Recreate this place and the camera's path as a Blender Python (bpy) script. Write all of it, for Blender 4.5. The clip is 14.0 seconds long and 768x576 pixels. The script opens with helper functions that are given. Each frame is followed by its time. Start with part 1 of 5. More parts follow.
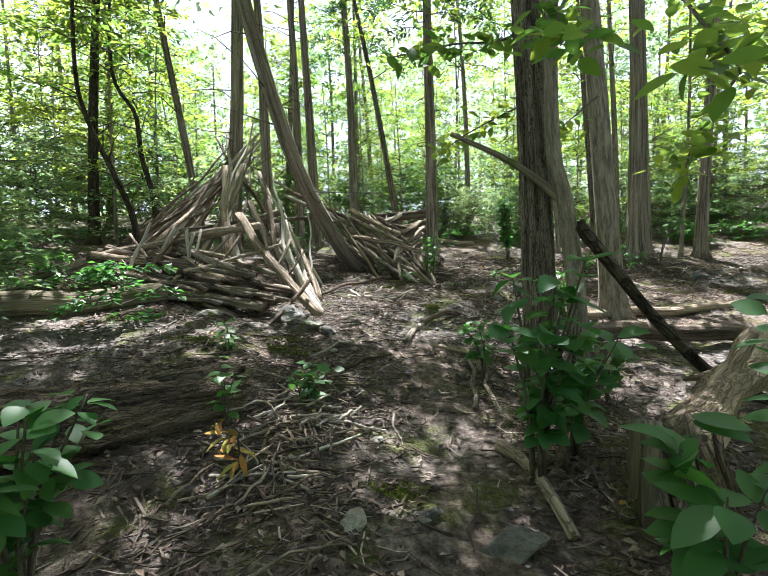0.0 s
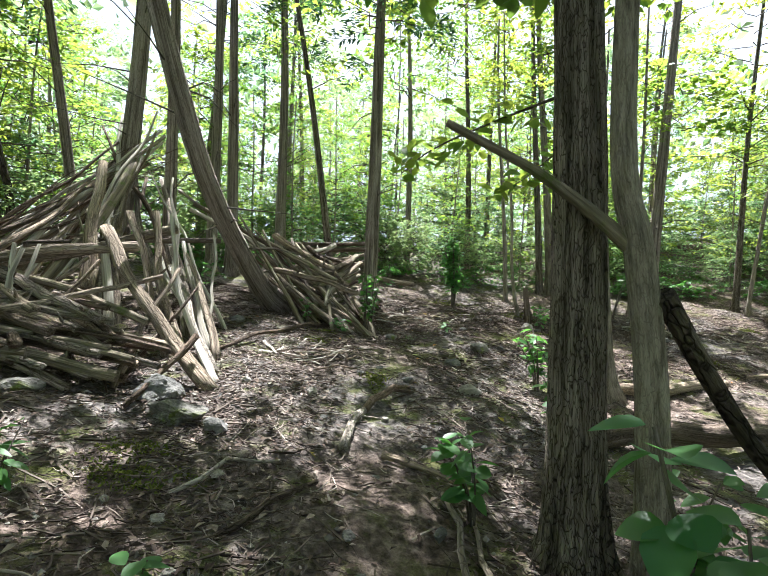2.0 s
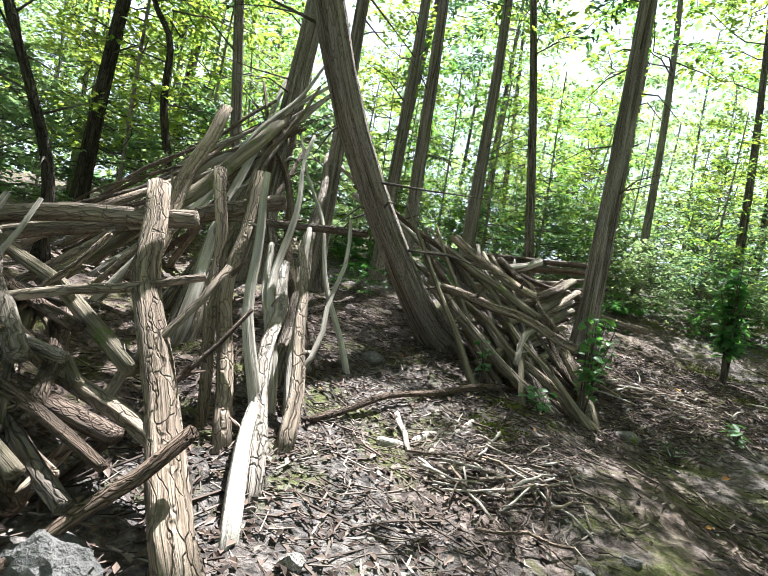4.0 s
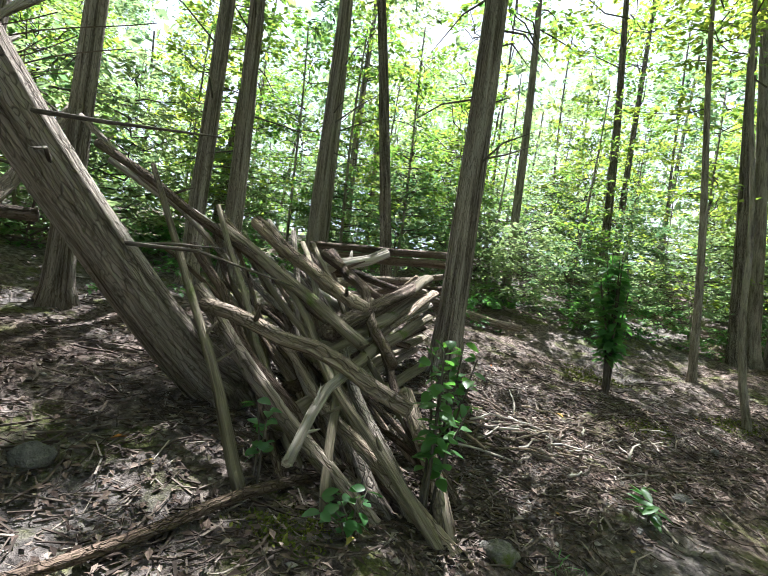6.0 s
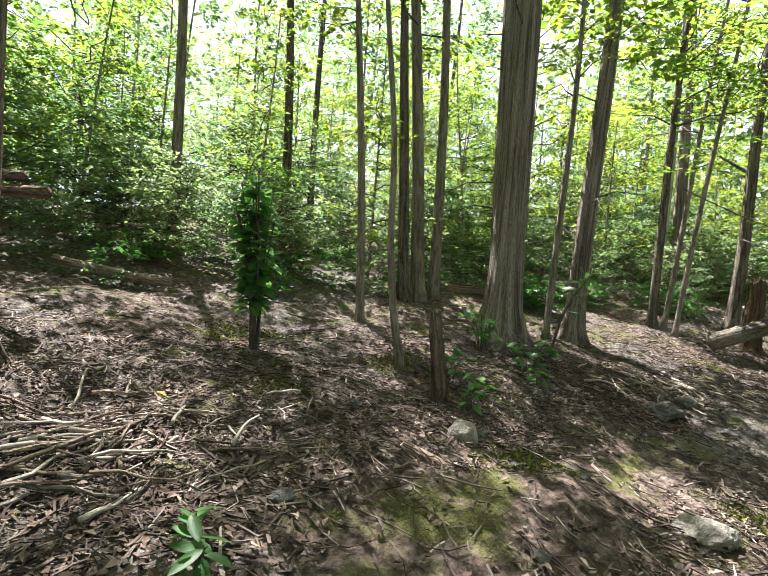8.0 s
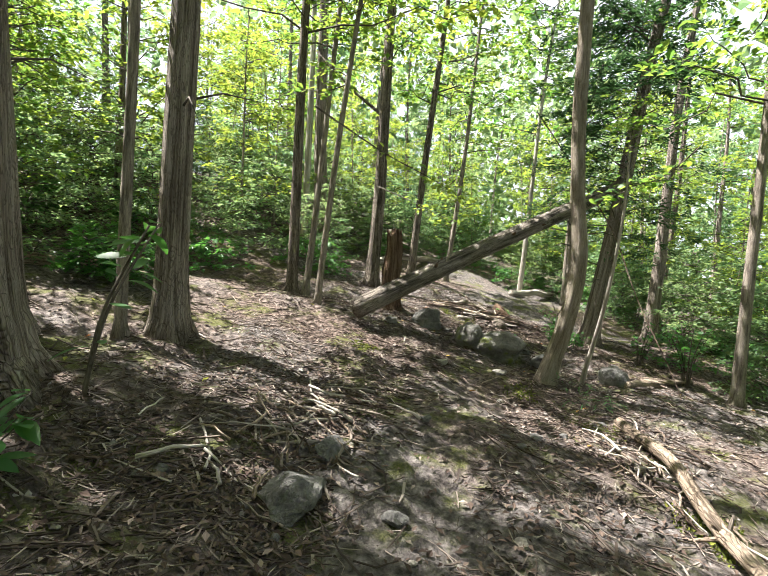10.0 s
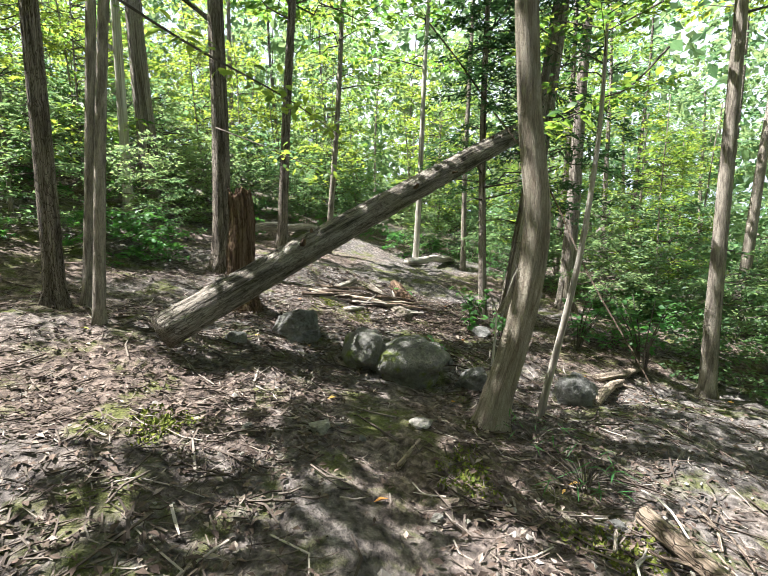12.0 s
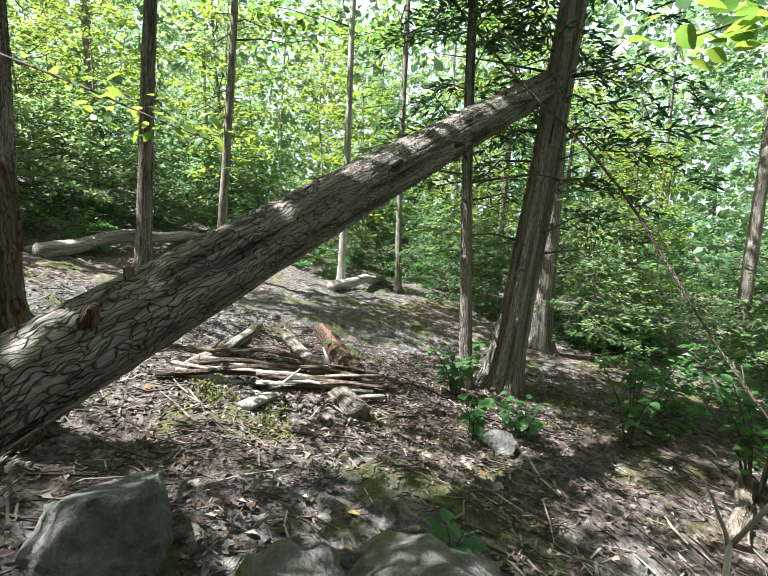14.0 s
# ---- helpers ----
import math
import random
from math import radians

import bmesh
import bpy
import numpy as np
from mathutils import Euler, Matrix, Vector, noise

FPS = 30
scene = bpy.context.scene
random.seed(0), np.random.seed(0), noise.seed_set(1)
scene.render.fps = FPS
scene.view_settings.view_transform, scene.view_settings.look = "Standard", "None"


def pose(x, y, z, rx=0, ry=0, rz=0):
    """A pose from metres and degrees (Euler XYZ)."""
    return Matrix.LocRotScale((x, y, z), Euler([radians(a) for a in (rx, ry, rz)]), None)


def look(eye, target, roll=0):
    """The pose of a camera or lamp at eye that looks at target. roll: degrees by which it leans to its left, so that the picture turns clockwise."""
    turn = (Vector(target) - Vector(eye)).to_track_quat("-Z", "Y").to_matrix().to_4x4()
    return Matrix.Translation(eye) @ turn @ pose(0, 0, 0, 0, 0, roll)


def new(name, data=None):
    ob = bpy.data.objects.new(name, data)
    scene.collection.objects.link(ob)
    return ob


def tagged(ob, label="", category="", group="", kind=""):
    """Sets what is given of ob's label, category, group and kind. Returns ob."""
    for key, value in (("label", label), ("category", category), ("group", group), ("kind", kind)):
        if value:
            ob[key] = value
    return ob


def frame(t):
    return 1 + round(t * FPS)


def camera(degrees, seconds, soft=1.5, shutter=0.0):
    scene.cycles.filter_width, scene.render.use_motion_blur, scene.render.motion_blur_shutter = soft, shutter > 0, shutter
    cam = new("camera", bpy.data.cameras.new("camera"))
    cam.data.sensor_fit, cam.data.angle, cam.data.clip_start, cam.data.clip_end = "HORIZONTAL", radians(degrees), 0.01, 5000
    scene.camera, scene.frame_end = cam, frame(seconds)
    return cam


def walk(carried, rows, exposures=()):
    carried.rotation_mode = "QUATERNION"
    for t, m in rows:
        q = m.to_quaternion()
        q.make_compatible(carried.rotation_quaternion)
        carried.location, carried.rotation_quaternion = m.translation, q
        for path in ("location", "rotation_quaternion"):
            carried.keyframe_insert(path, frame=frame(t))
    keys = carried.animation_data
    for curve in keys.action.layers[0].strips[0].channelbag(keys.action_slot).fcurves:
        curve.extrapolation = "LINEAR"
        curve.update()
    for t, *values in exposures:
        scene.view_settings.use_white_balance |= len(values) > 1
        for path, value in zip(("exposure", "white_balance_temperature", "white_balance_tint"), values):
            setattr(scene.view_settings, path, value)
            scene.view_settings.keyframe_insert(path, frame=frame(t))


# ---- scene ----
cam = camera(76.50, 14.0, soft=0.9)
PATH = [
    (0, (-0.176, -0.060, 1.550), (-0.1861, 1.9325, 1.3805), -1.53),
    (0.5, (-0.278, 0.420, 1.592), (-0.1064, 2.4000, 1.3637), -5.37),
    (1, (-0.279, 0.907, 1.684), (-0.0088, 2.8852, 1.5623), -3.97),
    (1.5, (-0.224, 1.334, 1.722), (-0.0020, 3.3206, 1.6718), 0.12),
    (2, (-0.228, 1.776, 1.700), (0.0692, 3.7529, 1.6570), 2.68),
    (2.5, (-0.186, 2.348, 1.671), (0.0488, 4.3338, 1.6350), 7.29),
    (3, (-0.225, 3.117, 1.653), (-0.2918, 5.1161, 1.6356), 7.92),
    (3.2, (-0.237, 3.437, 1.675), (-0.4443, 5.4256, 1.6544), 7.91),
    (5.3, (-0.034, 5.892, 2.030), (-0.5735, 7.8138, 1.8993), 10.79),
    (5.5, (0.061, 6.091, 2.057), (-0.3423, 8.0478, 1.9630), 10.07),
    (6, (0.251, 6.475, 2.037), (0.2361, 8.4746, 1.9958), 8.20),
    (6.5, (0.464, 6.651, 2.036), (0.7065, 8.6359, 1.9924), 7.03),
    (7, (0.731, 6.787, 1.985), (1.0787, 8.7555, 1.9385), 7.31),
    (7.5, (1.027, 7.162, 1.947), (1.6878, 9.0486, 1.8960), 4.97),
    (8, (1.570, 7.630, 1.906), (2.5913, 9.3485, 1.8351), 4.70),
    (8.5, (2.192, 7.964, 1.886), (3.5710, 9.4081, 1.7803), 3.36),
    (9, (2.787, 8.398, 1.966), (4.4502, 9.5038, 1.8563), 3.39),
    (9.2, (3.163, 8.596, 1.976), (4.9101, 9.5635, 1.8744), 3.40),
    (11.3, (5.986, 9.262, 2.070), (7.9077, 9.7427, 1.7928), 2.21),
    (11.5, (6.268, 9.344, 2.064), (8.2076, 9.7335, 1.7715), 1.14),
    (12, (7.004, 9.560, 2.051), (8.9613, 9.8397, 1.7480), 0.07),
    (12.5, (7.696, 9.736, 2.031), (9.6718, 9.9025, 1.7719), -1.33),
    (13, (8.463, 9.935, 2.116), (10.4458, 9.9749, 1.8610), -0.33),
    (13.5, (9.223, 10.069, 2.085), (11.2034, 10.0068, 1.8104), 1.44),
    (14, (9.877, 10.163, 2.069), (11.8549, 10.0560, 1.7938), 1.15),
]
SKY, SUN = 0.028, 5.0
EXPOSURE = [(0.0, 2.25, 5600, 11), (5.5, 2.15, 5500, 12), (9.0, 2.1, 6000, 14), (11.5, 2.1, 5800, 11), (14.0, 2.05, 5500, 10)]
walk(cam, [(t, look(eye, target, roll)) for t, eye, target, roll in PATH], EXPOSURE)

# ---------------------------------------------------------------- world, sun
SUN_AZ, SUN_EL = 92.0, 62.0   # direction the sun stands in (degrees from +x), height
sd = Vector((math.cos(radians(SUN_AZ)) * math.cos(radians(SUN_EL)), math.sin(radians(SUN_AZ)) * math.cos(radians(SUN_EL)), math.sin(radians(SUN_EL))))
world = bpy.data.worlds.new("world")
scene.world = world
world.use_nodes = True
wn = world.node_tree
sky = wn.nodes.new("ShaderNodeTexSky")
sky.sky_type, sky.sun_disc = "NISHITA", False
sky.sun_elevation, sky.sun_rotation = radians(SUN_EL), radians(90 - SUN_AZ)
sky.air_density, sky.dust_density, sky.ozone_density = 1.0, 7.0, 0.4
wn.links.new(sky.outputs[0], wn.nodes["Background"].inputs[0])
wn.nodes["Background"].inputs[1].default_value = SKY
sun = new("sun", bpy.data.lights.new("sun", "SUN"))
sun.data.energy, sun.data.angle, sun.data.color = SUN, radians(0.55), (1.0, 0.93, 0.80)
sun.matrix_world = look((0, 0, 40), Vector((0, 0, 40)) - sd)

rng = np.random.default_rng(7)


# ---------------------------------------------------------------- materials
def ramp(nt, fac, stops):
    r = nt.nodes.new("ShaderNodeValToRGB")
    r.color_ramp.elements[0].position, r.color_ramp.elements[0].color = stops[0][0], (*stops[0][1], 1)
    r.color_ramp.elements[1].position, r.color_ramp.elements[1].color = stops[-1][0], (*stops[-1][1], 1)
    for p, c in stops[1:-1]:
        r.color_ramp.elements.new(p).color = (*c, 1)
    nt.links.new(fac, r.inputs[0])
    return r.outputs[0]


def texture(nt, scale, detail=6, stretch=(1, 1, 1), coords="Object", distortion=0.0):
    kind = "ShaderNodeAttribute" if coords == "grain" else "ShaderNodeTexCoord"
    tc, mp, n = (nt.nodes.new(k) for k in (kind, "ShaderNodeMapping", "ShaderNodeTexNoise"))
    if coords == "grain":
        tc.attribute_name = "grain"
    mp.inputs["Scale"].default_value = stretch
    n.inputs["Scale"].default_value, n.inputs["Detail"].default_value, n.inputs["Roughness"].default_value = scale, detail, 0.62
    n.inputs["Distortion"].default_value = distortion
    nt.links.new(tc.outputs["Vector" if coords == "grain" else coords], mp.inputs[0])
    nt.links.new(mp.outputs[0], n.inputs["Vector"])
    return n.outputs["Fac"]


def mix(nt, fac, a, b, mode="MIX"):
    m = nt.nodes.new("ShaderNodeMix")
    m.data_type, m.blend_type = "RGBA", mode
    for socket, v in ((m.inputs["Factor"], fac), (m.inputs["A"], a), (m.inputs["B"], b)):
        if isinstance(v, (int, float)):
            socket.default_value = v
        elif isinstance(v, tuple):
            socket.default_value = (*v, 1)
        else:
            nt.links.new(v, socket)
    return m.outputs["Result"]


def base(name, rough=0.85, spec=0.25):
    m = bpy.data.materials.new(name)
    m.use_nodes = True
    b = m.node_tree.nodes["Principled BSDF"]
    b.inputs["Roughness"].default_value, b.inputs["Specular IOR Level"].default_value = rough, spec
    return m, m.node_tree, b


def relief(nt, b, height, strength, distance):
    n = nt.nodes.new("ShaderNodeBump")
    n.inputs["Strength"].default_value, n.inputs["Distance"].default_value = strength, distance
    nt.links.new(height, n.inputs["Height"])
    nt.links.new(n.outputs[0], b.inputs["Normal"])


def cracks(nt, scale, stretch, wide=0.10):
    """A net of furrows, drawn out along z: 0 in the furrow, 1 on the plates."""
    tc, mp, v, n, ad = (nt.nodes.new(k) for k in ("ShaderNodeAttribute", "ShaderNodeMapping", "ShaderNodeTexVoronoi", "ShaderNodeTexNoise", "ShaderNodeMix"))
    tc.attribute_name = "grain"
    v.feature = "DISTANCE_TO_EDGE"
    v.inputs["Scale"].default_value = scale
    mp.inputs["Scale"].default_value = (1, 1, stretch)
    n.inputs["Scale"].default_value = 7.0
    ad.data_type, ad.blend_type = "RGBA", "ADD"
    ad.inputs["Factor"].default_value = 0.09
    nt.links.new(tc.outputs["Vector"], mp.inputs[0])
    nt.links.new(tc.outputs["Vector"], n.inputs["Vector"])
    nt.links.new(mp.outputs[0], ad.inputs["A"])
    nt.links.new(n.outputs["Color"], ad.inputs["B"])
    nt.links.new(ad.outputs["Result"], v.inputs["Vector"])
    return ramp(nt, v.outputs["Distance"], [(0.0, (0, 0, 0)), (wide, (1, 1, 1))])


def bark(name, dark, mid, light, scale=9.0, stretch=0.12, bump=0.9, moss=0.0, vary=0.0, furrow=0.0, net=16.0, long=0.16):
    """Bark or bare wood: grain along the limb, blotches of a second scale, and moss where asked."""
    m, nt, b = base(name, 0.9, 0.15)
    grain = texture(nt, scale, 8, (1, 1, stretch), "grain", 0.4)
    fine = texture(nt, scale * 5, 5, (1, 1, stretch * 0.6), "grain")
    blot = texture(nt, 2.3, 5, (1, 1, 0.5), "grain")
    col = ramp(nt, grain, [(0.40, dark), (0.5, mid), (0.62, light)])
    col = mix(nt, 0.35, col, ramp(nt, fine, [(0.38, dark), (0.62, light)]), "MIX")
    col = mix(nt, 0.5, col, ramp(nt, blot, [(0.3, (0.62, 0.6, 0.58)), (0.7, (1.0, 0.98, 0.95))]), "MULTIPLY")
    if furrow:
        deep = cracks(nt, net, long)
        col = mix(nt, furrow, col, mix(nt, deep, (0.16, 0.14, 0.13), (1.0, 1.0, 1.0)), "MULTIPLY")
    if vary:
        oi = nt.nodes.new("ShaderNodeObjectInfo")
        col = mix(nt, vary, col, ramp(nt, oi.outputs["Random"], [(0.0, (0.95, 0.95, 0.97)), (0.35, (0.45, 0.40, 0.36)), (0.7, (0.95, 0.78, 0.6)), (1.0, (0.55, 0.5, 0.47))]), "MULTIPLY")
    if moss:
        mm = ramp(nt, texture(nt, 3.0, 6), [(0.62 - 0.15 * moss, (0, 0, 0)), (0.72 - 0.15 * moss, (1, 1, 1))])
        col = mix(nt, mm, col, (0.10, 0.13, 0.03))
    nt.links.new(col, b.inputs["Base Color"])
    h = nt.nodes.new("ShaderNodeMath")
    h.operation = "ADD"
    nt.links.new(grain, h.inputs[0])
    nt.links.new(fine, h.inputs[1])
    if furrow:
        hh = nt.nodes.new("ShaderNodeMath")
        hh.operation = "MULTIPLY_ADD"
        nt.links.new(deep, hh.inputs[0])
        hh.inputs[1].default_value = furrow
        nt.links.new(h.outputs[0], hh.inputs[2])
        h = hh
    relief(nt, b, h.outputs[0], bump, 0.05)
    return m


def leaf(name, a, c, through_a, through_c, share=0.5, gloss=0.35):
    """Leaf: a diffuse upper face, light that comes through, and a soft sheen; each leaf has its own tint."""
    m, nt, b = base(name, 0.45, gloss)
    g = nt.nodes.new("ShaderNodeNewGeometry")
    oi = nt.nodes.new("ShaderNodeObjectInfo")
    add = nt.nodes.new("ShaderNodeMath")
    add.operation = "MULTIPLY_ADD"
    nt.links.new(oi.outputs["Random"], add.inputs[0])
    add.inputs[1].default_value = 0.45
    sc = nt.nodes.new("ShaderNodeMath")
    sc.operation = "MULTIPLY"
    nt.links.new(g.outputs["Random Per Island"], sc.inputs[0])
    sc.inputs[1].default_value = 0.55
    nt.links.new(sc.outputs[0], add.inputs[2])
    nt.links.new(ramp(nt, add.outputs[0], [(0.0, a), (1.0, c)]), b.inputs["Base Color"])
    t = nt.nodes.new("ShaderNodeBsdfTranslucent")
    nt.links.new(ramp(nt, add.outputs[0], [(0.0, through_a), (1.0, through_c)]), t.inputs["Color"])
    ms = nt.nodes.new("ShaderNodeMixShader")
    ms.inputs[0].default_value = share
    nt.links.new(b.outputs[0], ms.inputs[1])
    nt.links.new(t.outputs[0], ms.inputs[2])
    nt.links.new(ms.outputs[0], nt.nodes["Material Output"].inputs["Surface"])
    return m


def litter(name, stops, rough=0.85):
    m, nt, b = base(name, rough, 0.2)
    g = nt.nodes.new("ShaderNodeNewGeometry")
    col = ramp(nt, g.outputs["Random Per Island"], stops)
    col = mix(nt, 0.5, col, ramp(nt, texture(nt, 60, 4), [(0.3, (0.55, 0.55, 0.55)), (0.7, (1, 1, 1))]), "MULTIPLY")
    nt.links.new(col, b.inputs["Base Color"])
    return m


def stone_mat(name, dark, light, moss=0.0):
    m, nt, b = base(name, 0.85, 0.25)
    big, fine = texture(nt, 5, 8), texture(nt, 40, 6)
    col = ramp(nt, big, [(0.3, dark), (0.7, light)])
    col = mix(nt, 0.4, col, ramp(nt, fine, [(0.35, (0.55, 0.55, 0.55)), (0.65, (1, 1, 1))]), "MULTIPLY")
    if moss:
        col = mix(nt, ramp(nt, texture(nt, 4.0, 6), [(0.66 - 0.2 * moss, (0, 0, 0)), (0.74 - 0.2 * moss, (1, 1, 1))]), col, (0.13, 0.15, 0.04))
    nt.links.new(col, b.inputs["Base Color"])
    h = nt.nodes.new("ShaderNodeMath")
    h.operation = "MULTIPLY_ADD"
    nt.links.new(fine, h.inputs[0])
    h.inputs[1].default_value = 0.35
    nt.links.new(big, h.inputs[2])
    relief(nt, b, h.outputs[0], 1.0, 0.06)
    return m


CEDAR = bark("cedar_bark", (0.12, 0.093, 0.078), (0.40, 0.335, 0.285), (0.64, 0.57, 0.50), 11, 0.06, 1.0, furrow=0.55, net=34, long=0.035)
HARD = bark("ridged_bark", (0.07, 0.056, 0.046), (0.30, 0.25, 0.205), (0.52, 0.45, 0.38), 14, 0.14, 1.0, furrow=0.85, net=48, long=0.05)
ASH = bark("ash_bark", (0.25, 0.20, 0.15), (0.44, 0.38, 0.30), (0.60, 0.53, 0.43), 18, 0.2, 0.9, furrow=0.32, net=85, long=0.1)
GREY = bark("smooth_grey_bark", (0.12, 0.10, 0.083), (0.30, 0.26, 0.215), (0.44, 0.39, 0.33), 14, 0.25, 0.6, furrow=0.35, net=60, long=0.12)
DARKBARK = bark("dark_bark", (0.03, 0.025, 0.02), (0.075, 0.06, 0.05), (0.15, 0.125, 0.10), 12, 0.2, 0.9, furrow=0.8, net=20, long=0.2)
DEAD = bark("weathered_wood", (0.14, 0.115, 0.095), (0.44, 0.38, 0.32), (0.68, 0.62, 0.55), 10, 0.05, 0.8, vary=0.6, furrow=0.5, net=30, long=0.04)
PALE = bark("silver_wood", (0.22, 0.19, 0.16), (0.48, 0.44, 0.38), (0.68, 0.64, 0.57), 10, 0.05, 0.7)
BROWNDEAD = bark("brown_dead_wood", (0.06, 0.045, 0.036), (0.23, 0.17, 0.135), (0.42, 0.34, 0.28), 9, 0.07, 1.0, vary=0.4, furrow=0.5, net=55, long=0.03)
MOSSLOG = bark("mossy_wood", (0.09, 0.075, 0.055), (0.25, 0.21, 0.15), (0.42, 0.37, 0.28), 9, 0.06, 0.9, moss=0.45)
LOGBARK = bark("fallen_trunk_bark", (0.07, 0.06, 0.05), (0.36, 0.31, 0.26), (0.60, 0.54, 0.47), 17, 0.09, 1.0, furrow=0.85, net=60, long=0.045)
ROT = bark("rotten_red_wood", (0.04, 0.025, 0.018), (0.17, 0.10, 0.065), (0.36, 0.25, 0.17), 9, 0.07, 1.0, furrow=0.6, net=38, long=0.05)
TWIG = bark("twig_bark", (0.05, 0.042, 0.035), (0.11, 0.095, 0.08), (0.19, 0.165, 0.14), 20, 0.3, 0.4)
LEAF = leaf("broad_leaf", (0.03, 0.095, 0.022), (0.10, 0.17, 0.03), (0.11, 0.30, 0.05), (0.52, 0.57, 0.065), 0.52)
# broad leaf with more blue: the haze of distance put into its colour
LEAFHAZE = leaf("hazed_leaf", (0.04, 0.10, 0.045), (0.11, 0.17, 0.065), (0.13, 0.30, 0.13), (0.46, 0.54, 0.20), 0.52, 0.3)
LEAFNEAR = leaf("shrub_leaf", (0.035, 0.115, 0.035), (0.075, 0.165, 0.04), (0.09, 0.30, 0.05), (0.20, 0.42, 0.06), 0.4, 0.45)
LEAFDARK = leaf("dark_shrub_leaf", (0.02, 0.07, 0.018), (0.05, 0.12, 0.03), (0.06, 0.20, 0.03), (0.14, 0.30, 0.04), 0.4, 0.45)
NEEDLE = leaf("cedar_foliage", (0.025, 0.065, 0.03), (0.06, 0.115, 0.05), (0.05, 0.13, 0.04), (0.12, 0.22, 0.07), 0.35, 0.2)
CHIPS = litter("dead_leaf_litter", [(0.0, (0.04, 0.028, 0.023)), (0.5, (0.10, 0.07, 0.055)), (0.85, (0.19, 0.14, 0.112)), (1.0, (0.38, 0.31, 0.26))])
STICKS = litter("twig_litter", [(0.0, (0.045, 0.034, 0.028)), (0.5, (0.105, 0.08, 0.066)), (0.85, (0.19, 0.155, 0.13)), (1.0, (0.40, 0.35, 0.30))])
YELLOW = litter("fallen_yellow_leaf", [(0.0, (0.35, 0.13, 0.03)), (0.5, (0.42, 0.28, 0.08)), (1.0, (0.30, 0.33, 0.06))])
PEBBLE = litter("pebbles", [(0.0, (0.13, 0.115, 0.10)), (0.6, (0.26, 0.235, 0.205)), (1.0, (0.42, 0.39, 0.35))])
MOSS = litter("moss", [(0.0, (0.05, 0.07, 0.012)), (0.5, (0.13, 0.155, 0.025)), (1.0, (0.25, 0.26, 0.05))])
ROCK = stone_mat("grey_rock", (0.07, 0.068, 0.065), (0.25, 0.24, 0.225))
MOSSROCK = stone_mat("mossy_rock", (0.085, 0.08, 0.073), (0.28, 0.265, 0.235), 0.5)
PALEROCK = stone_mat("pale_stone", (0.22, 0.20, 0.175), (0.46, 0.43, 0.38))


def soil():
    m, nt, b = base("forest_soil", 0.9, 0.2)
    big, mid, fine, grit = texture(nt, 0.35, 4), texture(nt, 2.2, 6), texture(nt, 16, 8), texture(nt, 90, 4)
    earth = ramp(nt, fine, [(0.36, (0.05, 0.044, 0.041)), (0.52, (0.155, 0.136, 0.126)), (0.66, (0.31, 0.275, 0.255))])
    humus = ramp(nt, fine, [(0.36, (0.047, 0.034, 0.029)), (0.52, (0.16, 0.119, 0.098)), (0.66, (0.32, 0.25, 0.21))])
    col = mix(nt, ramp(nt, big, [(0.42, (0, 0, 0)), (0.56, (1, 1, 1))]), earth, humus)
    moss = ramp(nt, mid, [(0.52, (0, 0, 0)), (0.62, (1, 1, 1))])
    green = ramp(nt, grit, [(0.3, (0.05, 0.065, 0.012)), (0.7, (0.17, 0.18, 0.04))])
    col = mix(nt, mix(nt, 0.75, (0, 0, 0), moss), col, green)
    col = mix(nt, 0.45, col, ramp(nt, grit, [(0.35, (0.5, 0.5, 0.5)), (0.65, (1, 1, 1))]), "MULTIPLY")
    nt.links.new(col, b.inputs["Base Color"])
    relief(nt, b, fine, 1.0, 0.07)
    return m


SOIL = soil()


def haze():
    """The pale bright sky low over the far woods, whiter towards the horizon."""
    m = bpy.data.materials.new("pale_sky")
    m.use_nodes = True
    nt = m.node_tree
    nt.nodes.remove(nt.nodes["Principled BSDF"])
    e = nt.nodes.new("ShaderNodeEmission")
    nt.links.new(ramp(nt, texture(nt, 0.02, 3), [(0.3, (0.80, 0.90, 1.0)), (0.7, (1.0, 1.0, 0.97))]), e.inputs["Color"])
    e.inputs["Strength"].default_value = 0.36
    nt.links.new(e.outputs[0], nt.nodes["Material Output"].inputs["Surface"])
    return m


HAZE = haze()


# ---------------------------------------------------------------- building helpers
GC = (0.096, -1.036, 0.86, 0.303, 0.14, 0.014, -0.027, 0.048, 0.158, 0.091)


def height(x, y):
    """The lie of the land: a gentle rise, flattening out away from the walk."""
    u, v = np.clip(x, -8, 20) / 10, np.clip(y, -4, 22) / 10
    z = GC[0] + GC[1] * u + GC[2] * v + GC[3] * u * u + GC[4] * u * v + GC[5] * v * v + GC[6] * u**3 + GC[7] * u * u * v + GC[8] * u * v * v + GC[9] * v**3
    return z + 0.05 * np.sin(1.3 * x + 0.7) * np.sin(1.1 * y + 0.4) + 0.03 * np.sin(2.9 * x + 1.7 * y) + 0.018 * np.sin(6.1 * y - 3.3 * x + 1.0)


def G(x, y):
    return float(height(np.float64(x), np.float64(y)))


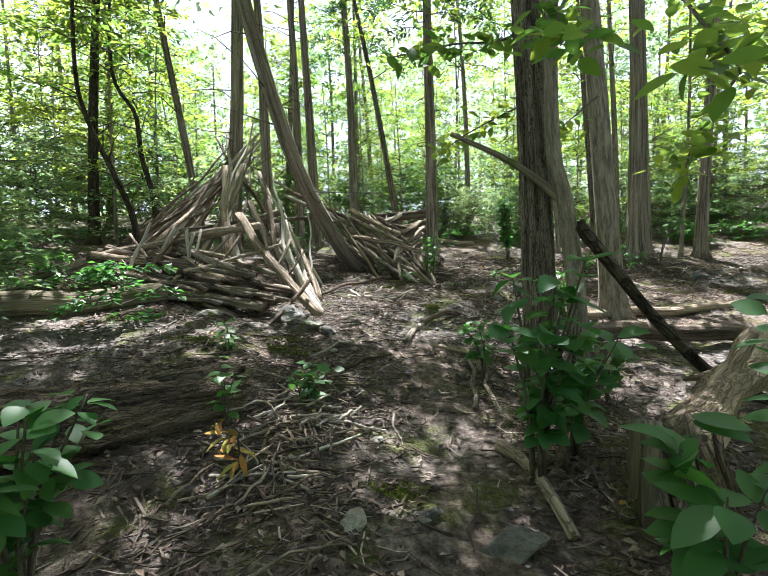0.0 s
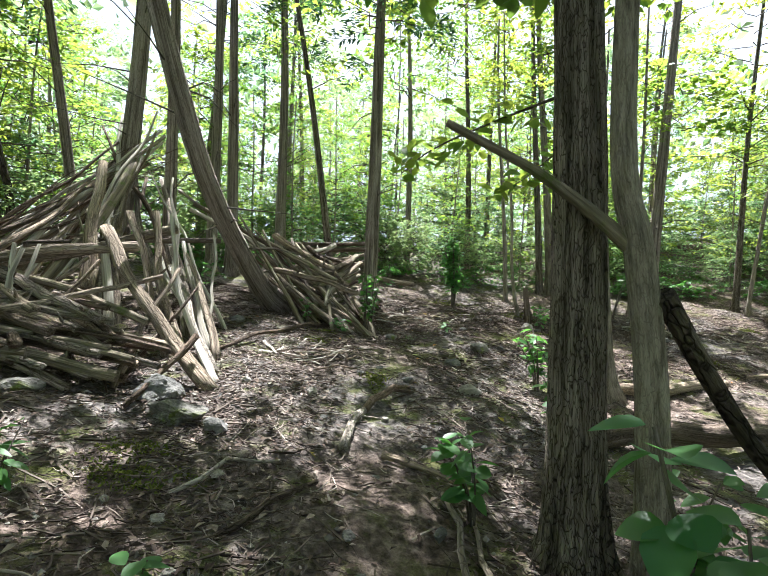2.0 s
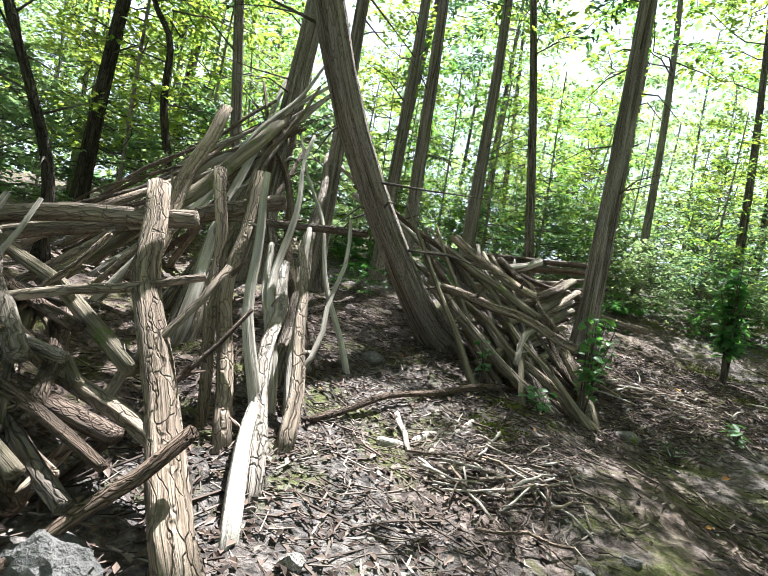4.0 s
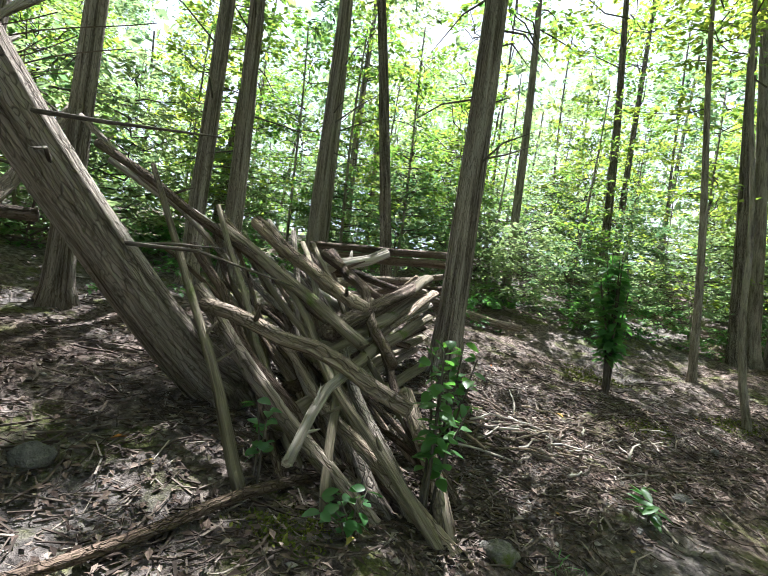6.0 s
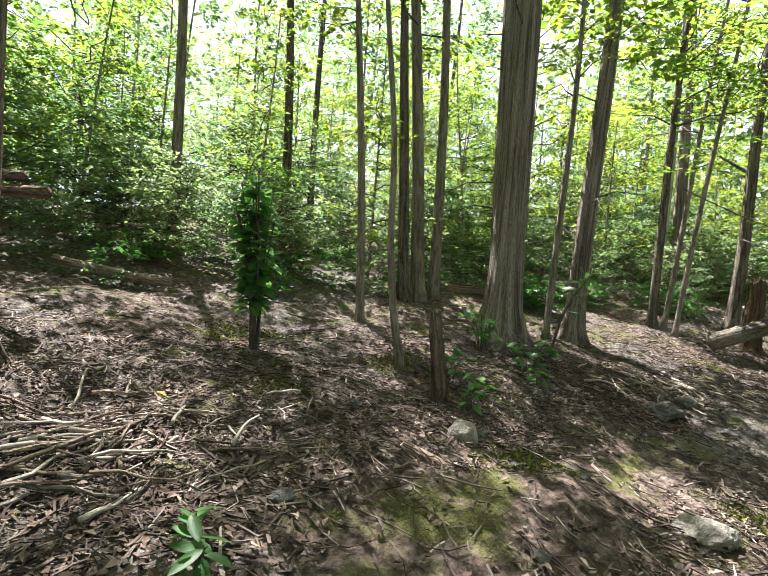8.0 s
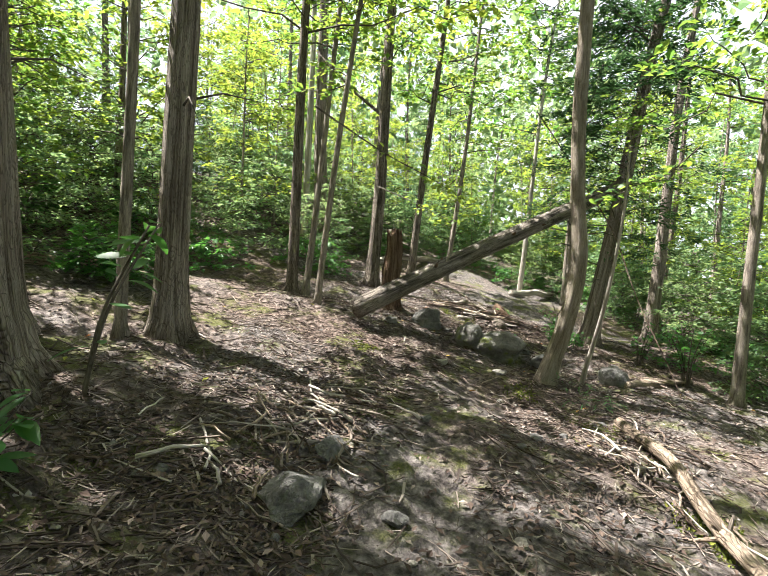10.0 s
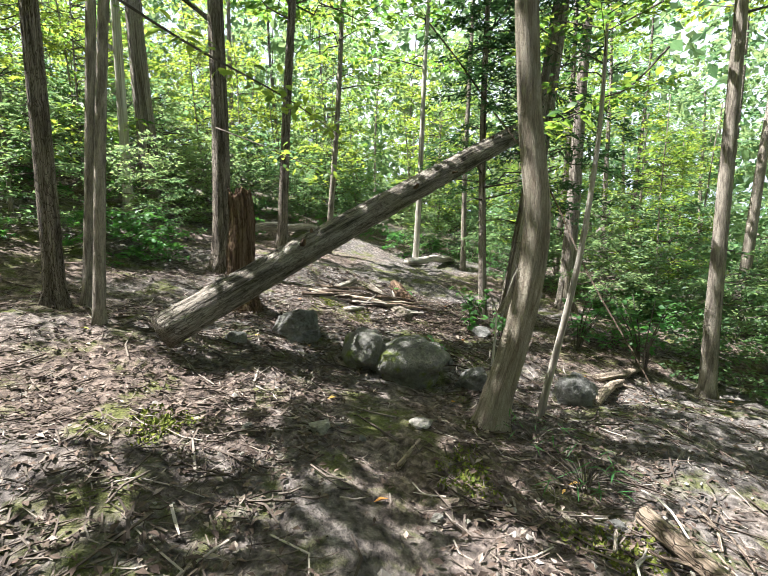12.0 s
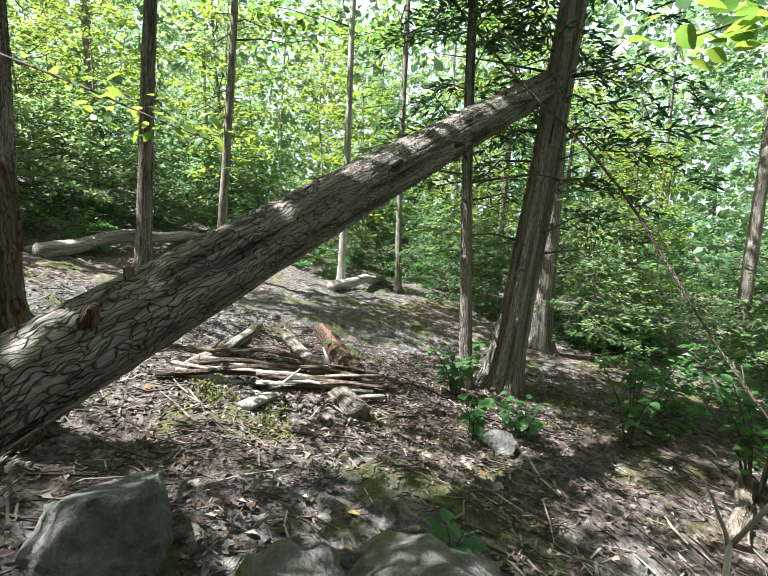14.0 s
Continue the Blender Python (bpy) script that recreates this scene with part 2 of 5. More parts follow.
def make(name, V, F, material, smooth=True, parent=None, matrix=None):
    """One mesh object from an array of places and arrays of faces (each array: faces of one size)."""
    me = bpy.data.meshes.new(name)
    F = [np.asarray(f) for f in (F if isinstance(F, list) else [F]) if len(f)]
    V = np.asarray(V, np.float64)
    me.vertices.add(len(V))
    me.vertices.foreach_set("co", np.ascontiguousarray(V[:, :3]).ravel())
    if V.shape[1] == 6:
        me.attributes.new("grain", "FLOAT_VECTOR", "POINT").data.foreach_set("vector", np.ascontiguousarray(V[:, 3:]).ravel())
    loops = np.concatenate([f.ravel() for f in F])
    sizes = np.concatenate([np.full(len(f), f.shape[1]) for f in F])
    me.loops.add(len(loops))
    me.loops.foreach_set("vertex_index", loops)
    me.polygons.add(len(sizes))
    me.polygons.foreach_set("loop_start", np.r_[0, np.cumsum(sizes)[:-1]])
    me.polygons.foreach_set("loop_total", sizes)
    me.polygons.foreach_set("use_smooth", np.full(len(sizes), smooth))
    for mt in material if isinstance(material, (list, tuple)) else [material]:
        me.materials.append(mt)
    me.update(calc_edges=True)
    ob = new(name, me)
    if parent is not None:
        ob.parent = parent
    if matrix is not None:
        ob.matrix_basis = matrix
    return ob


def tube(path, radii, seg=10, rough=0.0, ridges=0, cap=True, seed=0, flat=1.0):
    """A tapering limb along a path; rough: uneven by that share, ridges: furrows round it; flat: a plank is thin one way."""
    r = np.random.default_rng(seed)
    P, R = np.asarray(path, float), np.asarray(radii, float)
    n = len(P)
    T = np.gradient(P, axis=0)
    T /= np.linalg.norm(T, axis=1)[:, None] + 1e-9
    ref = np.array([1.0, 0.07, 0.0]) if abs(T[0, 0]) < 0.8 else np.array([0.0, 1.0, 0.0])
    U = ref - (T @ ref)[:, None] * T
    U /= np.linalg.norm(U, axis=1)[:, None]
    W = np.cross(T, U)
    th = np.linspace(0, 2 * np.pi, seg, endpoint=False)[None, :]
    s = np.linspace(0, 1, n)[:, None]
    k = 1 + 0 * th * s
    if rough:
        for j in range(1, 5):
            k = k + rough / j * np.sin(j * th + r.uniform(0, 6.3) + r.uniform(-9, 9) * s)
        k = k + rough * 0.35 * r.standard_normal((n, seg))
    if ridges:
        k = k + 0.10 * np.abs(np.sin(ridges * 0.5 * th + 1.6 * np.sin(5 * s + r.uniform(0, 6)) + 0.8 * np.sin(17 * s + th))) - 0.055 + 0.014 * r.standard_normal((n, seg))
    V = P[:, None, :] + (R[:, None] * k)[..., None] * (np.cos(th)[..., None] * U[:, None, :] + flat * np.sin(th)[..., None] * W[:, None, :])
    V = V.reshape(-1, 3)
    run = np.r_[0, np.cumsum(np.linalg.norm(np.diff(P, axis=0), axis=1))] + r.uniform(0, 20)
    rr = np.maximum(R.max() * 0.8, R)[:, None]
    grain = np.stack([rr * np.cos(th), rr * np.sin(th), run[:, None] + 0 * th], -1).reshape(-1, 3)
    V = np.hstack([V, grain])
    a = np.arange(n - 1)[:, None] * seg + np.arange(seg)[None, :]
    b = np.arange(n - 1)[:, None] * seg + (np.arange(seg)[None, :] + 1) % seg
    F = np.stack([a, b, b + seg, a + seg], -1).reshape(-1, 4)
    tris = np.zeros((0, 3), int)
    if cap:
        V = np.vstack([V, np.r_[P[0] - T[0] * R[0] * 0.15, 0, 0, run[0]], np.r_[P[-1] + T[-1] * R[-1] * 0.25, 0, 0, run[-1]]])
        i = np.arange(seg)
        j = (i + 1) % seg
        e = (n - 1) * seg
        tris = np.vstack([np.stack([j, i, np.full(seg, n * seg)], -1), np.stack([e + i, e + j, np.full(seg, n * seg + 1)], -1)])
    return V, F, tris


def joined(parts):
    """Several (V, quads, tris) as one."""
    V, Q, T, at = [], [], [], 0
    for v, q, t in parts:
        V.append(v), Q.append(q + at), T.append(t + at)
        at += len(v)
    return np.vstack(V), [np.vstack(Q), np.vstack(T)]


def thing(name, x, y, z, label, category, group="", kind=""):
    ob = new(name)
    ob.location = (x, y, z)
    return tagged(ob, label, category, group, kind)


def spline(points, n):
    """A smooth run of n places through a few points (Catmull-Rom)."""
    p = np.asarray(points, float)
    p = np.vstack([2 * p[0] - p[1], p, 2 * p[-1] - p[-2]])
    out = []
    for u in np.linspace(0, len(p) - 3 - 1e-6, n):
        i = int(u)
        t = u - i
        a, b, c, d = p[i], p[i + 1], p[i + 2], p[i + 3]
        out.append(0.5 * ((2 * b) + (-a + c) * t + (2 * a - 5 * b + 4 * c - d) * t * t + (-a + 3 * b - 3 * c + d) * t**3))
    return np.array(out)


def along(a, b):
    """The pose at a whose z axis points to b."""
    a, b = Vector(a), Vector(b)
    return Matrix.Translation(a) @ (b - a).to_track_quat("Z", "Y").to_matrix().to_4x4()


POLES = [0]


def pole(a, b, r0, r1, material=None, parent=None, bend=0.04, name="pole", seg=10, flat=1.0, stubs=0, rough=0.07):
    """A crooked stick or log from a to b, grain along it, with a few broken side stubs."""
    POLES[0] += 1
    r = np.random.default_rng(POLES[0])
    L = (Vector(b) - Vector(a)).length
    n = max(5, min(22, int(L / 0.16)))
    s = np.linspace(0, 1, n)
    off = bend * L * np.stack([np.sin(np.pi * s) * r.uniform(-1, 1) + 0.35 * np.sin(3 * np.pi * s + r.uniform(0, 6)) * np.sin(np.pi * s), np.sin(np.pi * s) * r.uniform(-1, 1) + 0.3 * np.sin(4 * np.pi * s + r.uniform(0, 6)) * np.sin(np.pi * s), 0 * s], 1)
    path = off + np.stack([0 * s, 0 * s, s * L], 1)
    V, Q, T = tube(path, r0 + (r1 - r0) * s, seg, rough, seed=POLES[0], flat=flat)
    m = along(a, b)
    if parent is not None:
        m = Matrix.Translation(-Vector(parent.location)) @ m
    ob = make(name, V, [Q, T], material or DEAD, True, parent, m)
    for _ in range(stubs):
        i = r.integers(1, n - 1)
        d = np.array([r.uniform(-1, 1), r.uniform(-1, 1), r.uniform(0.2, 0.9)])
        d /= np.linalg.norm(d)
        rr = r0 + (r1 - r0) * s[i]
        V, Q, T = tube([path[i], path[i] + d * rr * 2.2, path[i] + d * rr * r.uniform(3, 5.5)], [rr * 0.42, rr * 0.3, rr * 0.12], 6, 0.05, seed=POLES[0])
        make("stub", V, [Q, T], material or DEAD, True, ob)
    return ob


def leaves(places, normals, heads, size, curl=0.25, width=0.5):
    """Kite-shaped leaves, a bent quad each: at each place, facing normals, pointing along heads."""
    H = heads - (heads * normals).sum(1)[:, None] * normals
    H /= np.linalg.norm(H, axis=1)[:, None] + 1e-9
    S = np.cross(normals, H)
    size = size[:, None]
    q = np.stack([places, places + size * (0.45 * H + width * 0.5 * S + curl * 0.3 * normals), places + size * (H - curl * 0.25 * normals), places + size * (0.45 * H - width * 0.5 * S + curl * 0.3 * normals)], 1)
    return q.reshape(-1, 3), np.arange(4 * len(places)).reshape(-1, 4)


def units(n, r):
    v = r.standard_normal((n, 3))
    return v / np.linalg.norm(v, axis=1)[:, None]


def spray_crown(name, seed, boughs, per, radius, low, high, size, material, droop=0.15, wood=True, width=0.55):
    """A crown: boughs that spread from the stem, twigs, and leaves in flat layers along them, with gaps between. Shared by alike trees."""
    r = np.random.default_rng(seed)
    Vs, Fs, tw = [], [], []
    P, N, H, S = [], [], [], []
    for _ in range(boughs):
        z = low + (high - low) * r.uniform(0, 1) ** 0.9
        a = r.uniform(0, 2 * np.pi)
        L = radius * r.uniform(0.45, 1.0) * (1 - 0.45 * ((z - low) / (high - low)) ** 2)
        d = np.array([np.cos(a), np.sin(a), r.uniform(0.05, 0.5)])
        s = np.linspace(0, 1, 6)
        path = np.array([0, 0, z]) + s[:, None] * L * d + np.stack([0 * s, 0 * s, -droop * L * s**2], 1)
        path[1:] += r.normal(0, 0.05 * L, (5, 3))
        if wood:
            tw.append(tube(path, np.linspace(0.010, 0.002, 6) * (0.6 + L / 2), 4, cap=False))
        n = int(per * L / radius) + 6
        u = r.uniform(0.25, 1.05, n)
        at = np.stack([np.interp(u, s, path[:, i]) for i in range(3)], 1)
        side = np.array([-d[1], d[0], 0])
        w = r.uniform(-1, 1, n) * 0.38 * L * (1.15 - u)
        at += w[:, None] * side + r.normal(0, 0.04 * L, (n, 3)) * [1, 1, 0.7]
        P.append(at)
        N.append(np.array([0, 0, 1.0]) + 0.55 * units(n, r))
        H.append(d[None] * 0.7 + np.sign(w)[:, None] * side * 0.8 + [0, 0, -0.35] + 0.4 * units(n, r))
        S.append(size * r.uniform(0.6, 1.25, n))
    N = np.vstack(N)
    N /= np.linalg.norm(N, axis=1)[:, None]
    V, F = leaves(np.vstack(P), N, np.vstack(H), np.concatenate(S), 0.3, width)
    crown = make(name, V, F, [material, TWIG], False)
    if wood:
        me = crown.data
        bm = bmesh.new()
        bm.from_mesh(me)
        Vt, Ft = joined(tw)
        vs = [bm.verts.new(v[:3]) for v in Vt]
        for f in Ft[0]:
            bm.faces.new([vs[i] for i in f]).material_index = 1
        bm.to_mesh(me)
        bm.free()
    me = crown.data
    bpy.data.objects.remove(crown)
    return me


BROAD = [spray_crown("crown", 20 + i, 21, 105, 2.5, 0.0, 5.0, 0.15, LEAF) for i in range(4)]
SMALL = [spray_crown("crown", 40 + i, 16, 54, 1.5, 0.0, 2.6, 0.13, LEAF) for i in range(4)]
CEDARS = [spray_crown("crown", 60 + i, 24, 120, 1.8, 0.0, 6.0, 0.15, NEEDLE, 0.45, True, 0.3) for i in range(3)]
UNDER = [spray_crown("crown", 70 + i, 46, 58, 1.6, 0.3, 5.0, 0.125, LEAF, 0.12) for i in range(4)]
BUSHES = [spray_crown("foliage", 80 + i, 40, 60, 1.25, 0.1, 2.1, 0.105, LEAFHAZE, 0.25) for i in range(4)]
LOWBUSH = [spray_crown("foliage", 90 + i, 16, 34, 0.6, 0.05, 0.55, 0.085, LEAFNEAR, 0.3) for i in range(3)]
FARCROWN = [spray_crown("crown", 100 + i, 44, 75, 3.2, 0.0, 8.5, 0.2, LEAFHAZE, 0.15, False) for i in range(3)]


# sparse large-leaved crowns, added overhead only to break up the sunlight
SHADECROWN = [spray_crown("crown", 120 + i, 15, 46, 2.3, 0.0, 2.2, 0.24, LEAF, width=0.7) for i in range(4)]


def crown(parent, me, x, y, z, scale=1.0, turn=0.0, name="crown"):
    ob = new(name, me)
    ob.parent = parent
    ob.matrix_basis = pose(x, y, z, 0, 0, turn) @ Matrix.Scale(scale, 4)
    return ob


TREES = [0]


def tree(x, y, diam, h, material, label, lean=(0, 0), crowns=None, start=4.0, size=1.0, path=None, seg=18, ridges=0, flare=0.8, name="tree", limbs=0, dead=0, top=0.35, category="tree"):
    """A standing tree: a trunk with a flared foot, limbs, and crowns of leaves above; path: offsets from the foot where it curves."""
    TREES[0] += 1
    k = TREES[0]
    r = np.random.default_rng(1000 + k)
    z0 = G(x, y)
    t = thing(name, x, y, z0 - 0.02, label, category, "forest trees")
    n = max(10, int(h / 0.28))
    if path is None:
        s = np.linspace(0, 1, n)
        wob = 0.012 * h * np.stack([np.sin(4 * s + r.uniform(0, 6)), np.sin(5 * s + r.uniform(0, 6)), 0 * s], 1) * s[:, None]
        p = np.stack([lean[0] * h * s, lean[1] * h * s, h * s - 0.12], 1) + wob
    else:
        p = spline(path, n)
        p[0, 2] -= 0.1
    s = np.linspace(0, 1, n)
    hz = p[:, 2] - p[0, 2]
    rad = diam / 2 * (1 - (1 - top) * s) * (1 + flare * np.exp(-hz / (0.75 * diam)))
    V, Q, T = tube(p, rad, seg, 0.035, ridges, seed=k)
    foot = V[: n * seg, :3].reshape(n, seg, 3).copy()
    th = np.linspace(0, 2 * np.pi, seg, endpoint=False)
    lob = (0.22 * flare * np.exp(-hz / (0.8 * diam)))[:, None] * np.sin(5 * th + k)[None, :]
    foot += (foot - p[:, None, :]) * lob[..., None]
    V[: n * seg, :3] = foot.reshape(-1, 3)
    trunk = make("trunk", V, [Q, T], material, True, t)
    for i in range(limbs):
        u = r.uniform(0.3, 0.95)
        at = np.array([np.interp(u, s, p[:, j]) for j in range(3)])
        a = r.uniform(0, 6.28)
        L = r.uniform(0.8, 2.0)
        d = np.array([np.cos(a), np.sin(a), r.uniform(0.3, 0.9)])
        V, Q, T = tube([at, at + d * L * 0.4, at + d * L + [0, 0, 0.2]], [diam * 0.14, diam * 0.10, diam * 0.04], 7, 0.05, seed=k + i)
        make("limb", V, [Q, T], material, True, t)
    for i in range(dead):
        u = r.uniform(0.16, 0.75)
        at = np.array([np.interp(u, s, p[:, j]) for j in range(3)])
        a = r.uniform(0, 6.28)
        L = r.uniform(0.35, 1.3)
        d = np.array([np.cos(a), np.sin(a), r.uniform(-0.25, 0.5)])
        V, Q, T = tube([at, at + d * L * 0.5 + [0, 0, 0.05], at + d * L + [0, 0, r.uniform(-0.2, 0.15)]], [0.014, 0.009, 0.003], 5, 0.05, seed=k + i)
        make("dead_twig", V, [Q, T], TWIG, True, t)
    if crowns:
        for j, zz in enumerate(start if isinstance(start, (list, tuple)) else [start]):
            u = min(1.0, zz / h)
            q = [np.interp(u * h, p[:, 2], p[:, i]) for i in range(2)]
            crown(t, crowns[(k + j) % len(crowns)], q[0], q[1], zz, size * r.uniform(0.9, 1.12), r.uniform(0, 360))
    return t


# ---------------------------------------------------------------- ground
def axis(lo, hi, step, far):
    mid = np.arange(lo, hi + 1e-6, step)
    out, d = [], step
    while (sum(out) if out else 0) < far:
        d *= 1.16
        out.append(d)
    ext = np.cumsum(out)
    return np.concatenate([lo - ext[::-1], mid, hi + ext])


gx, gy = axis(-5.0, 17.0, 0.075, 900), axis(-1.5, 15.0, 0.075, 900)
XX, YY = np.meshgrid(gx, gy)
ZZ = height(XX, YY)
inside = np.exp(-(np.clip(np.maximum(np.abs(XX - 6) - 12, np.abs(YY - 7) - 9), 0, None) / 3) ** 2)
grain = np.random.default_rng(3)
ZZ = ZZ + inside * 0.009 * grain.standard_normal(ZZ.shape)
ZZ = ZZ + inside * 0.012 * np.sin(9.1 * XX + 3 * np.sin(4 * YY)) * np.sin(8.3 * YY + 2 * np.sin(5 * XX))
nx, ny = len(gx), len(gy)
i0 = (np.arange(ny - 1)[:, None] * nx + np.arange(nx - 1)[None, :]).ravel()
tagged(make("ground", np.stack([XX, YY, ZZ], -1).reshape(-1, 3), np.stack([i0, i0 + 1, i0 + nx + 1, i0 + nx], -1), SOIL), "trodden dark forest soil with moss and dead leaves", "ground", kind="structure")

# ---------------------------------------------------------------- trees met on the walk
shelter_cedar = tree(-0.70, 9.75, 0.3, 8.6, CEDAR, "large leaning cedar with shaggy brown bark beside stick shelters", path=[(0, 0, 0), (-0.36, -0.42, 0.5), (-0.85, -1.2, 1.55), (-1.12, -1.8, 2.5), (-1.45, -2.3, 4.0), (-1.75, -2.6, 6.0), (-1.9, -2.7, 8.6)], crowns=CEDARS, start=[5.4], size=0.95, seg=30, ridges=20, name="cedar_tree", dead=14, flare=0.7, top=0.55)
tree(0.9, 11.33, 0.29, 9.5, CEDAR, "upright cedar with peeling grey-brown bark against which logs are stacked", (0.01, 0.0), CEDARS, [4.6], 0.95, seg=26, ridges=18, name="cedar_tree", dead=16)
tree(-3.45, 10.3, 0.34, 9.5, CEDAR, "cedar trunk that carries the apex of the stick shelter", (0.07, 0.03), CEDARS, [6.6], 0.6, seg=24, ridges=18, name="cedar_tree", dead=12)
tree(-2.75, 10.9, 0.24, 9.5, CEDAR, "slim cedar behind the stick shelter", (-0.02, 0.02), CEDARS, [6.4], 0.6, seg=18, ridges=14, name="cedar_tree", dead=8)
tree(-2.44, 13.02, 0.25, 10, CEDAR, "straight grey cedar at the edge of the undergrowth", (-0.007, 0), CEDARS, [7.4], 0.55, ridges=14, name="cedar_tree", dead=10)
tree(-2.08, 13.5, 0.28, 10, CEDAR, "straight grey cedar behind the fallen logs", (-0.014, 0), CEDARS, [7.4], 0.55, ridges=14, name="cedar_tree", dead=10)
tree(-1.05, 14.51, 0.28, 10, CEDAR, "straight cedar with grey bark at the edge of the undergrowth", (-0.02, 0), CEDARS, [7.2], 0.6, ridges=14, name="cedar_tree", dead=8)
tree(-1.04, 15.5, 0.19, 10, CEDAR, "slim cedar among the undergrowth", (-0.03, 0), CEDARS, [5.0], name="cedar_tree", dead=6)
tree(0.32, 13.6, 0.19, 9, HARD, "slender leaning trunk behind the log wall", (-0.17, 0.0), SMALL, [4.5, 6.5], 1.2, name="hardwood_tree")
tree(2.67, 16.5, 0.2, 10, GREY, "pale slim trunk in the undergrowth", (-0.03, 0.01), BROAD, [5.0], name="hardwood_tree")
tree(4.68, 16.8, 0.2, 10, HARD, "dark slim trunk in the undergrowth", (-0.03, 0.02), BROAD, [5.0], name="hardwood_tree")
edge = tree(4.45, 13.0, 0.115, 7, GREY, "thin grey sapling at the edge of the clearing", (-0.06, 0.03), SMALL, [3.6], 0.9, name="sapling", flare=0.4)
tree(4.1, 11.45, 0.085, 6.5, GREY, "thin bent sapling with a curved foot in the clearing", path=[(0, 0, 0), (-0.1, 0.05, 0.5), (-0.17, 0.1, 1.2), (-0.2, 0.15, 2.2), (-0.38, 0.28, 4.0), (-0.5, 0.4, 6.5)], crowns=SMALL, start=[4.3], size=0.8, name="sapling", flare=0.5)
tree(6.46, 14.67, 0.25, 10, GREY, "twin-stemmed grey tree at the edge of the undergrowth", (-0.07, 0.04), BROAD, [4.0], name="hardwood_tree", limbs=2)
tree(6.75, 14.62, 0.2, 10, GREY, "second stem of a grey twin tree", (-0.02, 0.02), BROAD, [5.2], name="hardwood_tree", limbs=2)
tree(6.12, 12.25, 0.44, 11, CEDAR, "big cedar with deeply stripped bark and wide roots", (-0.012, 0.01), CEDARS, [8.6], 0.5, seg=40, ridges=26, flare=1.15, name="cedar_tree", dead=8)
tree(6.88, 13.15, 0.26, 10.5, CEDAR, "second cedar stem leaning away behind a big cedar", (-0.03, 0.03), CEDARS, [9.0], 0.4, seg=24, ridges=18, name="cedar_tree", dead=8)
tree(7.95, 12.59, 0.3, 10.5, CEDAR, "grey-brown cedar standing by the path", (0.022, -0.025), CEDARS, [8.0], 0.5, seg=28, ridges=20, name="cedar_tree", dead=8)
tree(7.55, 12.75, 0.11, 8, GREY, "thin forked sapling beside a cedar", (0.02, -0.01), SMALL, [3.2], 0.85, name="sapling")
tree(10.55, 12.45, 0.1, 8, GREY, "thin dark sapling behind the fallen trunk", (0.06, -0.07), SMALL, [3.0], 1.0, name="sapling", flare=0.5)
slope = tree(10.75, 13.0, 0.17, 9, HARD, "dark slim tree behind the fallen trunk", (0.02, -0.01), BROAD, [3.6], 0.9, name="hardwood_tree")
tree(11.05, 12.95, 0.11, 8, GREY, "slim sapling stem of a clump", (0.06, -0.06), SMALL, [3.4], 1.0, name="sapling")
tree(13.85, 13.0, 0.27, 10, HARD, "dark ridged hardwood tree behind the rotten stump", (0.02, -0.03), BROAD, [4.2], seg=22, ridges=16, name="hardwood_tree", limbs=2)
tree(16.3, 12.95, 0.2, 10, HARD, "slim dark tree in the open wood", (0.03, -0.06), BROAD, [3.8], name="hardwood_tree", limbs=1)
tree(17.4, 12.3, 0.14, 9, GREY, "thin grey tree in the open wood", (0.03, -0.07), SMALL, [3.4, 5.2], 1.3, name="hardwood_tree")
tree(10.54, 9.26, 0.22, 8.5, ASH, "pale ash trunk with fine bark, leaning and flared at the foot", path=[(0, 0, 0), (0.02, -0.05, 0.25), (0, -0.14, 0.6), (-0.02, -0.22, 1.0), (-0.04, -0.26, 1.35), (-0.04, -0.26, 1.65), (-0.02, -0.22, 2.0), (0, -0.18, 2.4), (0, -0.12, 3.5), (0, -0.1, 6.5), (0.1, -0.1, 8.5)], crowns=BROAD, start=[5.4], size=0.85, seg=36, ridges=0, flare=0.7, name="ash_tree", top=0.62)
tree(10.85, 8.86, 0.062, 3.4, PALE, "thin broken pale sapling leaning beside the ash", path=[(0, 0, 0), (0.0, -0.14, 0.7), (-0.06, -0.24, 1.4), (-0.1, -0.3, 2.2), (-0.12, -0.3, 2.9)], crowns=SMALL, start=[2.3], size=0.5, seg=10, name="sapling", flare=0.2)
tree(12.7, 6.7, 0.17, 9, GREY, "ridged trunk at the shrubby edge of the wood", (0.01, 0.02), BROAD, [3.6], seg=24, ridges=16, name="hardwood_tree", limbs=2)
tree(14.6, 8.72, 0.33, 8.5, CEDAR, "dark cedar that holds up the top of the fallen trunk", (-0.045, -0.13), CEDARS, [1.5, 2.2, 2.9, 3.6, 4.4], 0.82, seg=26, ridges=18, name="cedar_tree", dead=16)
tree(14.4, 9.1, 0.13, 6.5, CEDAR, "thin dark cedar stem under the fallen trunk", (0.01, 0.02), CEDARS, [2.0, 3.2], 0.6, name="cedar_tree", dead=10)
tree(17.2, 7.3, 0.3, 9, CEDAR, "dark cedar farther back", (0.0, -0.03), CEDARS, [3.6], 0.9, ridges=14, name="cedar_tree", dead=8)
tree(20.2, 9.3, 0.15, 10, GREY, "thin grey trunk far off in the open wood", (0, 0), BROAD, [4.5], name="hardwood_tree")
